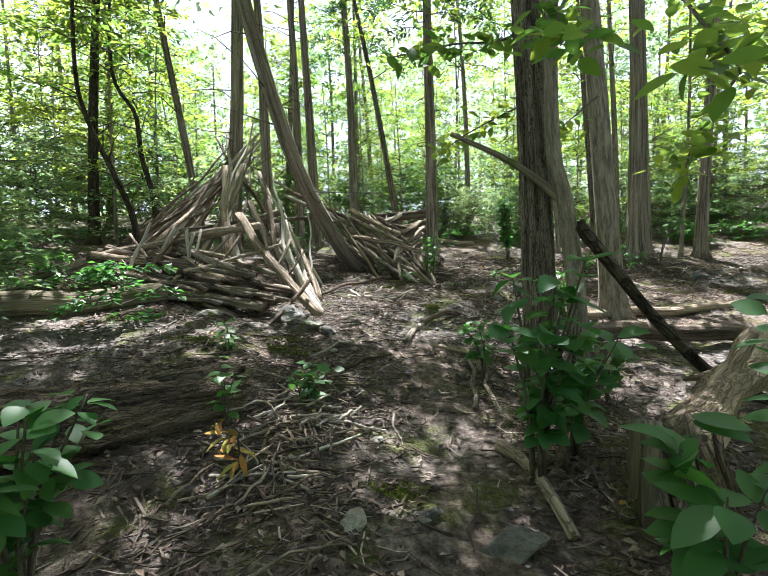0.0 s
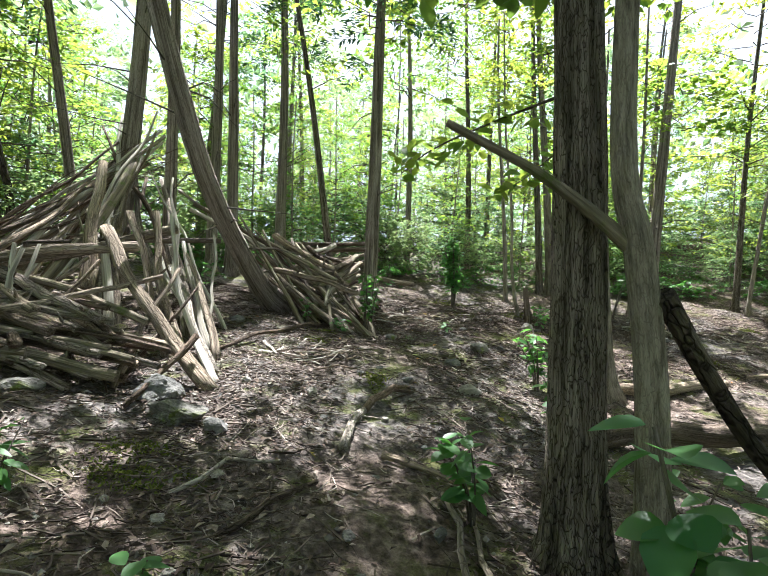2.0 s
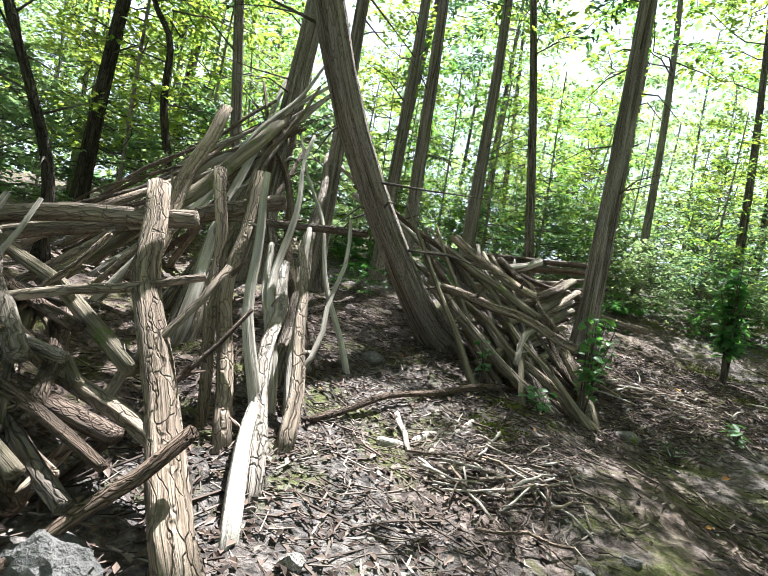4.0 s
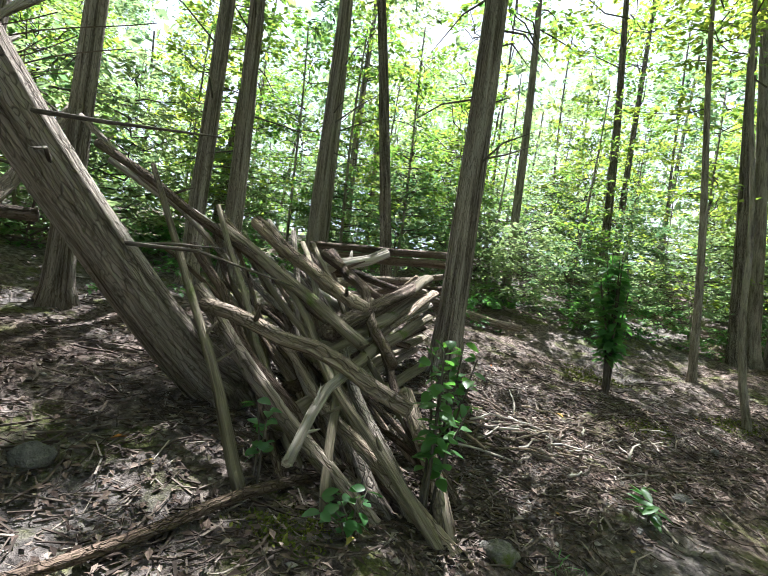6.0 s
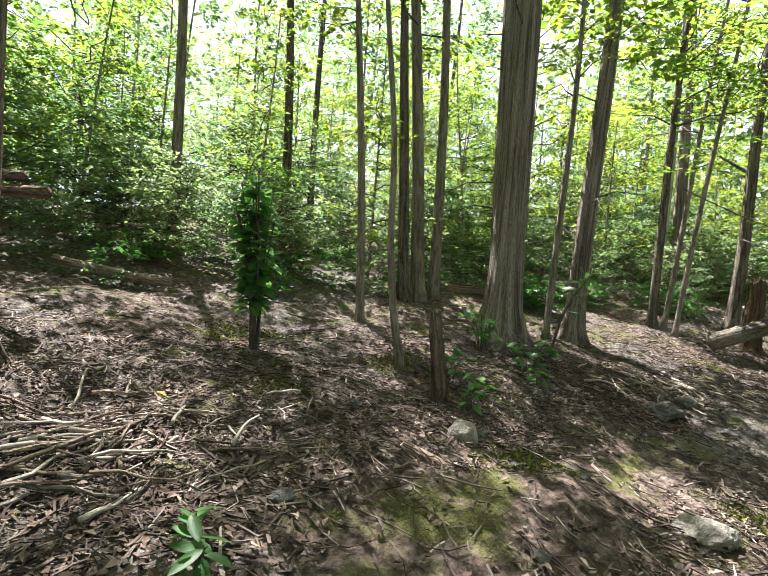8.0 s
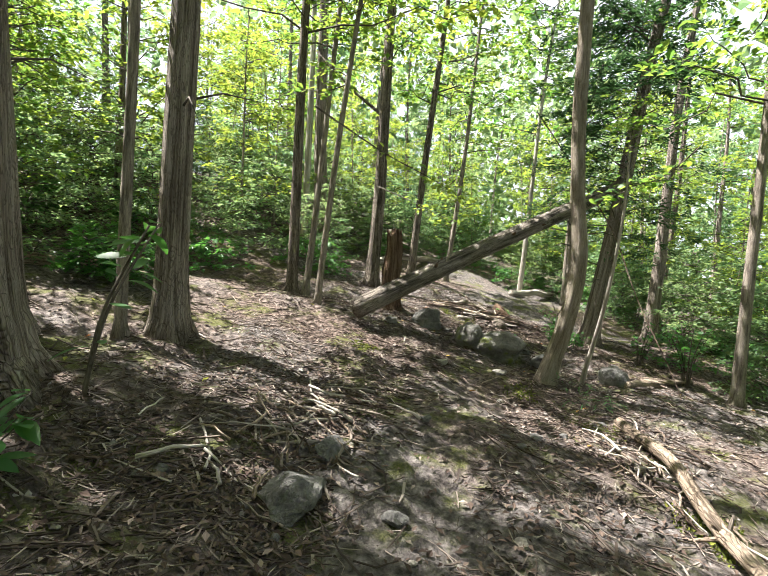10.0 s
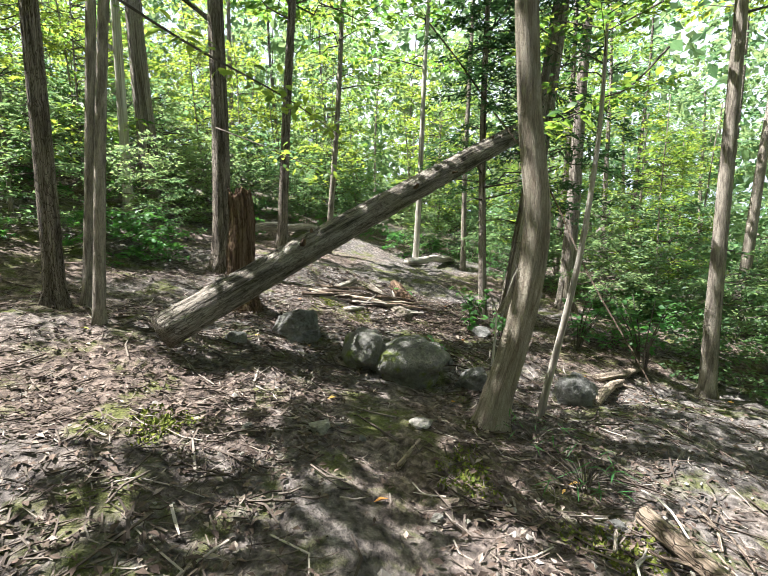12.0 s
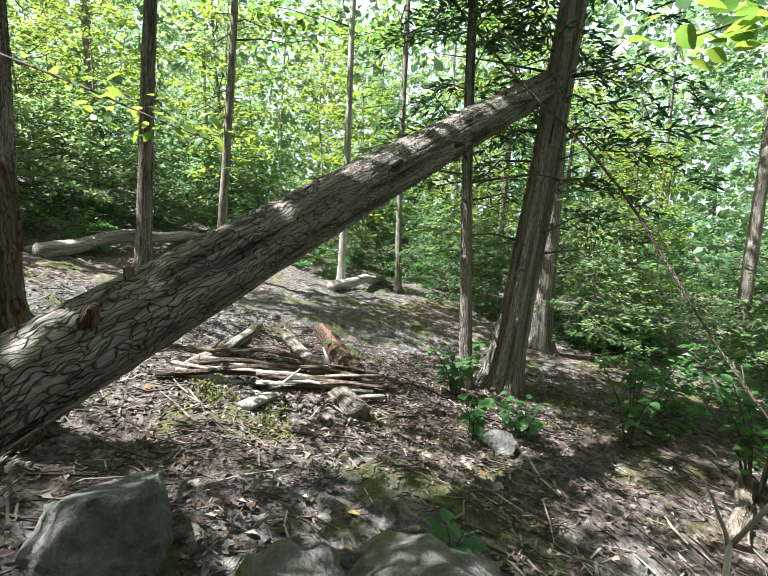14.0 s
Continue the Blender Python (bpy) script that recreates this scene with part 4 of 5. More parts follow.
lone("fallen_branch", (6.15, 8.0), (9.6, 8.5), 0.035, 0.055, DEAD, "long pale fallen pole with a forked end", "branch", seg=14, stubs=4, rough=0.12)
lone("dead_branch", (9.6, 9.85), (9.95, 9.75), 0.018, 0.014, DEAD, "short dead stick on the litter", "branch")
lone("fallen_log", (13.1, 10.15), (14.9, 10.9), 0.09, 0.07, DEAD, "split grey log in pieces on the forest floor", "log", seg=16, rough=0.12, stubs=2, flat=0.6)
lone("fallen_log", (13.9, 10.2), (15.3, 10.55), 0.11, 0.10, ROT, "broken rotten log with a round end", "log", seg=18, rough=0.08)
lone("fallen_log", (13.0, 10.9), (14.6, 10.25), 0.06, 0.05, PALE, "pale weathered split wood on the floor", "log", seg=12, flat=0.5, stubs=2)
lone("fallen_log", (13.4, 11.4), (15.0, 11.2), 0.05, 0.05, DEAD, "grey weathered pole on the floor", "log", seg=12)
lone("fallen_log", (11.3, 8.3), (12.4, 7.7), 0.05, 0.04, DEAD, "grey broken branch behind the ash", "log", seg=12, stubs=3)
lone("fallen_log", (12.3, 8.0), (13.2, 7.2), 0.06, 0.05, DEAD, "weathered log under the shrubs", "log", seg=12, flat=0.6)
lone("fallen_log", (15.8, 13.9), (20.0, 13.2), 0.1, 0.08, DEAD, "long pale log far off among the shrubs", "log", seg=12)
lone("fallen_log", (18.0, 10.6), (21.0, 9.6), 0.09, 0.08, PALE, "pale log far off", "log", seg=12)
lone("fallen_log", (7.0, 15.2), (9.6, 14.6), 0.09, 0.07, DEAD, "pale log at the edge of the undergrowth", "log", seg=12)
fork = thing("dead_sapling", 10.98, 9.21, G(10.98, 9.21), "thin pale dead sapling with a forked top", "sapling")
fz = fork.location.z
pole((10.98, 9.21, fz - 0.04), (10.98, 9.2, 1.27), 0.011, 0.008, PALE, fork, 0.03, "stem", 8, stubs=2)
pole((10.98, 9.2, 1.25), (10.89, 8.94, 1.9), 0.007, 0.003, PALE, fork, 0.06, "twig", 6, stubs=2)
pole((10.98, 9.2, 1.25), (11.0, 9.27, 1.42), 0.006, 0.003, PALE, fork, 0.05, "twig", 6)
splinter = thing("splintered_log", 13.6, 10.6, G(13.6, 10.6), "grey log split into long weathered strips", "log")
wr = np.random.default_rng(91)
for i in range(16):
    x0, y0 = 13.45 + wr.uniform(-0.35, 0.45), 11.2 + wr.uniform(-0.35, 0.35)
    x1, y1 = 13.65 + wr.uniform(-0.2, 0.25), 9.9 + wr.uniform(-0.1, 0.4)
    pole((x0, y0, G(x0, y0) + wr.uniform(0.0, 0.1)), (x1, y1, G(x1, y1) + wr.uniform(0.02, 0.14)), wr.uniform(0.02, 0.045), wr.uniform(0.012, 0.03), (DEAD, PALE, BROWNDEAD)[i % 3], splinter, 0.05, "strip", 8, wr.uniform(0.25, 0.6), int(wr.integers(0, 2)), 0.14)
tagged(pole((14.96, 10.0, 4.9), (11.66, 7.6, G(11.66, 7.6)), 0.013, 0.007, BROWNDEAD, None, 0.03, "hanging_branch", 8, stubs=4), "thin bare dead branch caught in a dark cedar", "branch")


# ---------------------------------------------------------------- rocks and stones
def rock(x, y, sx, sy, sz, material, label, seed, sink=0.3, turn=0.0, cut=0.0, name="rock"):
    r = np.random.default_rng(seed)
    bm = bmesh.new()
    bmesh.ops.create_icosphere(bm, subdivisions=4 if max(sx, sy) > 0.16 else 3, radius=1.0)
    planes = [(Vector(v), r.uniform(0.5, 0.85)) for v in units(16 if cut else 7, r)]
    off = Vector(r.uniform(0, 50, 3))
    for v in bm.verts:
        for nrm, d in planes:
            over = v.co.dot(nrm) - d
            if over > 0:
                v.co -= nrm * over * (0.9 if cut else 0.55)
        v.co *= 1 + 0.2 * noise.noise(v.co * 1.9 + off) + 0.09 * noise.noise(v.co * 5 + off) + 0.045 * noise.noise(v.co * 13 + off)
        v.co = Vector((v.co.x * sx, v.co.y * sy, v.co.z * sz))
    me = bpy.data.meshes.new(name)
    bm.to_mesh(me)
    bm.free()
    for p in me.polygons:
        p.use_smooth = not cut
    me.materials.append(material)
    ob = new(name, me)
    ob.matrix_basis = pose(x, y, G(x, y) + sz * (1 - 2 * sink), 0, 0, turn)
    return tagged(ob, label, "rock" if name == "rock" else "stone")


rock(11.58, 11.05, 0.33, 0.3, 0.22, ROCK, "angular dark grey boulder half buried in litter", 1, 0.27, 30, 1)
rock(11.32, 10.36, 0.31, 0.2, 0.22, MOSSROCK, "rounded grey boulder with a sunlit top", 12, 0.3, 10)
rock(11.33, 9.93, 0.4, 0.4, 0.25, MOSSROCK, "rounded grey boulder with moss on top", 3, 0.32, 60)
rock(11.25, 9.35, 0.13, 0.14, 0.16, ROCK, "upright grey stone by the ash", 4, 0.25, 0, 1)
rock(11.35, 8.45, 0.19, 0.2, 0.17, ROCK, "pale round rock behind the ash", 5, 0.25)
rock(10.95, 11.45, 0.12, 0.11, 0.08, ROCK, "small grey angular rock", 6, 0.3, 0, 1)
rock(12.9, 9.2, 0.15, 0.12, 0.09, ROCK, "flat angular stone in the litter", 7, 0.3, 20, 1)
rock(6.45, 10.25, 0.3, 0.2, 0.14, ROCK, "low dark grey rock in the path edge", 8, 0.35, 20, 1)
rock(6.95, 10.3, 0.12, 0.1, 0.07, ROCK, "small dark rock beside a larger one", 9, 0.3, 0, 1)
rock(4.3, 8.85, 0.2, 0.16, 0.1, PALEROCK, "pale broad stone in the sunlit moss", 31, 0.35, 20, 1)
rock(3.62, 9.95, 0.11, 0.1, 0.09, PALEROCK, "pale rounded stone in the sun", 10, 0.3)
rock(-1.1, 5.3, 0.27, 0.17, 0.1, MOSSROCK, "flat grey-green rock at the foot of the shelter", 11, 0.3, -15, 1)
rock(-0.82, 5.1, 0.11, 0.1, 0.07, ROCK, "angular grey rock by the shelter", 12, 0.3, 10, 1)
rock(-2.2, 5.5, 0.22, 0.14, 0.09, MOSSROCK, "rock under the log stack", 13, 0.35, 0, 1)
rock(-1.35, 5.65, 0.2, 0.15, 0.14, ROCK, "rock under the shelter", 14, 0.3, 0, 1)
rock(-1.6, 7.9, 0.16, 0.13, 0.09, MOSSROCK, "mossy rock inside the shelter", 15, 0.3)
rock(-1.2, 8.6, 0.1, 0.08, 0.07, ROCK, "dark stone inside the shelter", 16, 0.3)
rock(0.35, 1.95, 0.17, 0.11, 0.08, ROCK, "flat grey rock on the path", 17, 0.35, 10, 1)
rock(-0.35, 1.95, 0.075, 0.08, 0.06, PALEROCK, "pale angular rock on the path", 18, 0.3, 30, 1)
rock(2.1, 8.2, 0.16, 0.13, 0.11, MOSSROCK, "grey rock on the path", 19, 0.3, 0, 1)
rock(1.55, 7.6, 0.11, 0.1, 0.07, ROCK, "dark stone on the path", 20, 0.3)
rock(1.35, 6.35, 0.12, 0.1, 0.07, PALEROCK, "pale stone on the path", 21, 0.35)
rock(0.95, 8.75, 0.1, 0.08, 0.06, MOSSROCK, "stone beside the end of a log", 22, 0.3)
rock(9.75, 10.35, 0.08, 0.07, 0.06, PALEROCK, "pale stone on the litter", 23, 0.3, 0, 1)
rock(10.2, 9.75, 0.1, 0.09, 0.05, PALEROCK, "pale flat stone at the foot of the ash", 24, 0.3, 40, 1)
sr = np.random.default_rng(77)
for i in range(110):
    # loose stones along the trodden strip
    u = sr.uniform(0, 1)
    if u < 0.45:
        x, y = sr.normal(0.0, 0.75), sr.uniform(1.6, 7.5)
    elif u < 0.7:
        x, y = sr.uniform(1.0, 5.5), sr.normal(9.3, 0.6)
    else:
        x, y = sr.uniform(6.0, 12.5), sr.normal(9.7, 0.8)
    s = sr.uniform(0.02, 0.055) * (1.5 if sr.uniform() < 0.15 else 1)
    tagged(rock(x, y, s, s * sr.uniform(0.6, 1), s * sr.uniform(0.4, 0.7), (ROCK, PALEROCK, ROCK)[i % 3], "small grey stone lying on the soil", 200 + i, 0.25, sr.uniform(0, 360), 1, "stone"), group="loose stones")


# ---------------------------------------------------------------- low plants
def oval_leaf(L, w, fold=0.12, droop=0.2):
    """One leaf blade along +y with a folded midrib and a drooping tip: 7 stations across three lines."""
    s = np.array([0, 0.12, 0.32, 0.55, 0.78, 0.93, 1.0])
    hw = w / 2 * np.array([0.05, 0.55, 0.95, 1.0, 0.68, 0.28, 0.02])
    z = -droop * L * s**2
    V = np.concatenate([np.stack([-hw, L * s, z + fold * hw], 1), np.stack([0 * s, L * s, z], 1), np.stack([hw, L * s, z + fold * hw], 1)])
    i = np.arange(6)
    F = np.concatenate([np.stack([i, i + 7, i + 8, i + 1], 1), np.stack([i + 7, i + 14, i + 15, i + 8], 1)])
    return V, F


PLANTS = [0]


def plant(x, y, h, stems, per, L, material, label, spread=0.35, w=0.6, lean=(0, 0), category="plant", name="shrub", tri=False):
    """A young shrub: thin stems with single broad leaves set along them, each blade with its own turn."""
    PLANTS[0] += 1
    r = np.random.default_rng(500 + PLANTS[0])
    t = thing(name, x, y, G(x, y), label, category, "low plants")
    lv, lf, at, tw = [], [], 0, []
    for _ in range(stems):
        a = r.uniform(0, 6.28)
        tip = np.array([spread * math.cos(a) * r.uniform(0.3, 1) + lean[0], spread * math.sin(a) * r.uniform(0.3, 1) + lean[1], h * r.uniform(0.65, 1.0)])
        path = spline([(0.03 * math.cos(a), 0.03 * math.sin(a), -0.03), tip * [0.35, 0.35, 0.5], tip], 8)
        tw.append(tube(path, np.linspace(0.008, 0.003, 8) * (0.5 + h), 5, 0.03, seed=int(r.integers(1e6))))
        for j in range(per):
            u = r.uniform(0.3, 1.0) if j else 1.0
            p = np.array([np.interp(u, np.linspace(0, 1, 8), path[:, k]) for k in range(3)])
            b = r.uniform(0, 6.28)
            for c in ((-0.9, 0, 0.9) if tri else (0,)):
                V, F = oval_leaf(L * r.uniform(0.6, 1.15), L * w * r.uniform(0.85, 1.1), r.uniform(0.05, 0.35), r.uniform(0.05, 0.4))
                m = np.array(Euler((r.normal(0.05, 0.3), r.normal(0, 0.3), b + c)).to_matrix())
                V = (V + [0, L * 0.12, 0]) @ m.T + p
                lv.append(V), lf.append(F + at)
                at += len(V)
    for one in tw:
        make("stem", one[0], [one[1], one[2]], TWIG, True, t)
    make("foliage", np.vstack(lv), np.vstack(lf), material, True, t)
    return t


SHR = "young green shrub with broad oval leaves growing beside the path"
plant(0.62, 2.5, 1.2, 8, 15, 0.15, LEAFNEAR, SHR, 0.3, 0.7)
plant(0.9, 2.75, 0.95, 6, 14, 0.15, LEAFNEAR, SHR, 0.3, 0.7)
plant(0.98, 1.55, 0.75, 5, 9, 0.18, LEAFNEAR, "shrub with large drooping green leaves", 0.25, 0.62)
plant(1.45, 1.75, 1.15, 4, 9, 0.16, LEAFNEAR, SHR, 0.3)
plant(-1.5, 1.55, 0.75, 8, 13, 0.13, LEAFNEAR, "leafy green shrub beside a rotting log", 0.35)
plant(-1.15, 2.75, 0.42, 3, 6, 0.1, LEAFNEAR, "small green plant growing on a rotting log", 0.15)
plant(-0.78, 3.3, 0.3, 6, 8, 0.11, LEAFNEAR, "low spreading green plant on the soil", 0.25)
plant(-0.95, 2.35, 0.35, 4, 6, 0.11, YELLOW, "withered yellow-brown plant beside the path", 0.2, 0.3)
plant(-1.55, 4.1, 0.28, 5, 6, 0.12, LEAFNEAR, "low fern-like green plant on the moss", 0.2, 0.35)
plant(0.72, 4.3, 0.5, 5, 10, 0.13, LEAFNEAR, "pale green shrub at the foot of a big trunk", 0.3)
plant(1.55, 3.8, 0.6, 4, 8, 0.14, LEAFNEAR, "green shrub in front of a slim stem", 0.25)
plant(2.0, 5.7, 0.75, 5, 10, 0.14, LEAFNEAR, "pale-leaved shrub at the path edge", 0.3)
plant(2.35, 6.9, 0.8, 5, 12, 0.13, LEAFNEAR, SHR, 0.35)
plant(2.82, 11.9, 1.6, 10, 30, 0.15, LEAFNEAR, "dark leafy vine-covered young tree in the clearing", 0.27, 0.6, name="leafy_sapling", category="sapling")
plant(0.6, 8.95, 0.9, 5, 16, 0.085, LEAFNEAR, "slim green shrub growing through the stacked logs", 0.16, 0.75)
plant(0.72, 9.4, 0.95, 5, 16, 0.085, LEAFNEAR, "slim green shrub growing through the stacked logs", 0.2, 0.75)
plant(-0.25, 8.85, 0.45, 3, 8, 0.08, LEAFNEAR, "small green plant in the litter", 0.15, 0.7)
plant(0.25, 8.55, 0.2, 5, 7, 0.07, LEAFNEAR, "low green seedling in the litter", 0.2, 0.7)
plant(1.9, 9.25, 0.16, 5, 4, 0.11, LEAFNEAR, "low five-leaved green seedling on the path", 0.12, 0.4)
plant(5.6, 11.25, 0.4, 5, 8, 0.15, LEAFNEAR, "green seedling with long leaflets by the big cedar", 0.35, 0.4)
plant(5.35, 10.9, 0.18, 4, 5, 0.1, LEAFNEAR, "low green seedling in the litter", 0.15, 0.5)
plant(4.25, 11.0, 0.35, 5, 8, 0.11, LEAFNEAR, "green seedling beside a thin sapling", 0.3, 0.5)
plant(4.05, 10.45, 0.3, 4, 6, 0.12, LEAFNEAR, "green seedling beside a dead stub", 0.25, 0.5)
plant(5.55, 11.95, 0.6, 6, 10, 0.13, LEAFNEAR, "green shrub at the foot of the big cedar", 0.35, 0.5)
plant(6.4, 11.7, 1.5, 2, 9, 0.2, LEAFNEAR, "young shoot with long drooping leaves", 0.4, 0.35, lean=(0.1, -0.3))
plant(11.75, 9.75, 0.22, 4, 5, 0.11, LEAFNEAR, "small bright green seedling between the boulders", 0.12, 0.5)
plant(13.1, 9.35, 0.3, 4, 7, 0.11, LEAFNEAR, "small bright green seedling in the litter", 0.18, 0.6)
plant(13.3, 8.9, 0.35, 8, 10, 0.09, LEAFNEAR, "low green plants under the cedar", 0.35, 0.6)
plant(14.15, 9.25, 0.55, 7, 12, 0.1, LEAFNEAR, "green plants at the foot of the dark cedar", 0.3, 0.6)
plant(14.6, 10.3, 0.2, 3, 5, 0.12, LEAFNEAR, "small bright seedling by a rotten log", 0.15, 0.6)
plant(13.6, 7.9, 0.8, 8, 14, 0.1, LEAFNEAR, "green shrub in the shade", 0.5, 0.6)
plant(13.0, 7.3, 1.0, 8, 14, 0.11, LEAFNEAR, "green shrub in the shade", 0.5, 0.6)
plant(9.85, 8.75, 0.16, 40, 1, 0.14, LEAFNEAR, "tuft of green grass at the foot of the ash", 0.3, 0.06, name="grass_tuft")
plant(10.35, 8.95, 0.14, 30, 1, 0.12, LEAFNEAR, "tuft of green grass at the foot of the ash", 0.25, 0.06, name="grass_tuft")
plant(1.25, 8.6, 0.12, 22, 1, 0.1, LEAFNEAR, "small tuft of grass on the path", 0.15, 0.07, name="grass_tuft")


def moss_patch(x, y, rx, ry, seed):
    """A cushion of moss: a crowd of tiny shoots with a ragged edge."""
    r = np.random.default_rng(seed)
    n = int(5200 * rx * ry) + 260
    a, d = r.uniform(0, 6.28, n), r.uniform(0, 1, n) ** 0.6
    d = d * (0.72 + 0.2 * np.sin(3 * a + seed) + 0.12 * np.sin(7 * a + 2 * seed))
    px, py = x + rx * d * np.cos(a), y + ry * d * np.sin(a)
    N = np.array([0, 0, 0.5]) + units(n, r)
    N /= np.linalg.norm(N, axis=1)[:, None]
    V, F = leaves(np.stack([px, py, height(px, py) + 0.008], 1), N, units(n, r) + [0, 0, 0.7], r.uniform(0.014, 0.034, n), 0.3, 0.6)
    tagged(make("moss_patch", V, F, MOSS, False), "soft bright green moss cushion on the soil", "moss", kind="stuff")


for k, (x, y, rx, ry) in enumerate(((-0.02, 8.5, 0.3, 0.22), (-0.1, 7.95, 0.28, 0.16), (0.42, 6.45, 0.16, 0.3), (4.0, 11.5, 0.4, 0.3), (6.1, 8.65, 0.35, 0.25), (7.8, 8.1, 0.5, 0.3), (3.8, 9.65, 0.45, 0.3),
                                    (2.66, 10.8, 0.4, 0.3), (13.2, 11.2, 0.45, 0.25), (12.9, 10.7, 0.4, 0.2), (9.7, 9.45, 0.4, 0.22), (9.3, 8.72, 0.3, 0.35), (9.4, 11.15, 0.35, 0.2), (-0.13, 2.3, 0.22, 0.16),
                                    (-1.9, 4.25, 0.35, 0.2), (-1.1, 4.45, 0.4, 0.22), (-1.2, 4.75, 0.3, 0.2), (2.9, 12.6, 0.5, 0.4), (5.0, 8.9, 0.4, 0.25))):
    moss_patch(x, y, rx, ry, 300 + k)


def stick_heap(x, y, sx, sy, n, heading, seed, label):
    """Loose thin sticks thrown together on the soil."""
    r = np.random.default_rng(seed)
    t = thing("stick_heap", x, y, G(x, y), label, "sticks")
    for i in range(n):
        px, py = x + sx * r.normal(0, 0.55), y + sy * r.normal(0, 0.55)
        a, half = heading + r.normal(0, 0.7), r.uniform(0.08, 0.26)
        dx, dy = half * math.cos(a), half * math.sin(a)
        lift = r.uniform(0.005, 0.07)
        pole((px - dx, py - dy, G(px - dx, py - dy) + lift), (px + dx, py + dy, G(px + dx, py + dy) + r.uniform(0.005, 0.06)), r.uniform(0.005, 0.013), r.uniform(0.003, 0.009), (DEAD, BROWNDEAD, PALE, DEAD)[i % 4], t, 0.08, "stick", 6, 1.0, 0)


HEAP = "heap of thin dry brown and grey sticks on the soil"
stick_heap(-0.75, 2.75, 0.35, 0.75, 110, 1.0, 71, HEAP)
stick_heap(1.5, 10.2, 0.8, 0.5, 110, 0.4, 72, HEAP)
stick_heap(0.0, 7.2, 0.5, 0.35, 60, 0.6, 73, "pale dry sticks lying in the sun before the lean-to")
stick_heap(7.2, 10.6, 0.9, 0.5, 90, 0.9, 74, HEAP)
stick_heap(8.6, 8.4, 0.9, 0.35, 70, 0.2, 75, "pale broken sticks in the sun beside the path")

# leafy boughs that hang into the view
def bough(points, r0, n, L, label, seed, material=None):
    """A hanging leafy branch of a tree beyond the view."""
    r = np.random.default_rng(seed)
    p = spline(points, 16)
    t = thing("leafy_bough", *p[0], label, "branch", "hanging boughs")
    V, Q, T = tube(p - p[0], np.linspace(r0, r0 * 0.3, 16), 6, 0.04, seed=seed)
    make("twig", V, [Q, T], TWIG, True, t)
    lv, lf, at = [], [], 0
    for _ in range(n):
        u = r.uniform(0.2, 1.0)
        q = np.array([np.interp(u, np.linspace(0, 1, 16), p[:, k]) for k in range(3)]) - p[0] + r.normal(0, 0.1, 3) * [1, 1, 0.5]
        V, F = oval_leaf(L * r.uniform(0.6, 1.15), L * 0.5 * r.uniform(0.8, 1.1), 0.15, r.uniform(0.05, 0.35))
        m = np.array(Euler((r.normal(-0.15, 0.35), r.normal(0, 0.35), r.uniform(0, 6.28))).to_matrix())
        lv.append(V @ m.T + q), lf.append(F + at)
        at += len(V)
    make("foliage", np.vstack(lv), np.vstack(lf), material or LEAF, True, t)


BL = "leafy bough with bright green leaves hanging over the path"
bough([(1.4, 4.5, 3.6), (0.9, 4.3, 3.3), (0.4, 4.0, 3.15), (-0.1, 3.7, 2.95)], 0.014, 90, 0.15, BL, 1)
bough([(1.4, 4.4, 3.9), (1.1, 3.6, 3.2), (0.9, 2.9, 2.75), (0.7, 2.4, 2.5)], 0.014, 82, 0.16, BL, 2)
bough([(1.9, 3.6, 3.4), (1.7, 2.9, 2.8), (1.4, 2.2, 2.35), (1.15, 1.8, 2.15)], 0.014, 75, 0.17, BL, 3)
bough([(3.0, 4.2, 3.2), (2.5, 3.8, 2.7), (2.0, 3.4, 2.25), (1.75, 3.1, 2.0)], 0.014, 90, 0.15, BL, 4)
bough([(1.5, 4.7, 3.0), (1.1, 5.2, 2.9), (0.7, 5.6, 2.75), (0.5, 5.9, 2.6)], 0.012, 90, 0.14, BL, 5)
bough([(2.6, 6.4, 3.4), (2.1, 6.3, 3.0), (1.7, 6.0, 2.7), (1.4, 5.8, 2.5)], 0.012, 90, 0.15, BL, 6)
bough([(9.5, 12.0, 3.6), (10.2, 11.4, 3.2), (10.8, 10.9, 2.95), (11.2, 10.6, 2.75)], 0.012, 75, 0.11, BL, 7)
bough([(12.2, 7.6, 3.6), (12.0, 8.0, 3.2), (11.9, 8.5, 2.95), (11.9, 8.9, 2.8)], 0.012, 75, 0.14, BL, 8)
bough([(13.5, 12.8, 3.2), (13.2, 12.0, 2.9), (13.0, 11.4, 2.65), (12.9, 11.0, 2.5)], 0.012, 67, 0.1, BL, 9)

# ---------------------------------------------------------------- thicket and far trees
CLEAR = ((0.0, 0.0, 3.2), (0.0, 4.0, 3.6), (-1.6, 8.2, 4.0), (0.6, 10.6, 3.7), (4.2, 10.0, 4.4), (8.4, 10.2, 4.4), (12.6, 10.4, 3.9), (16.5, 10.8, 3.6), (4.0, 6.5, 3.6), (8.0, 7.0, 3.0))


def openness(x, y):
    """Distance outside the clearing; negative inside."""
    return min(math.hypot(x - a, y - b) - c for a, b, c in CLEAR)


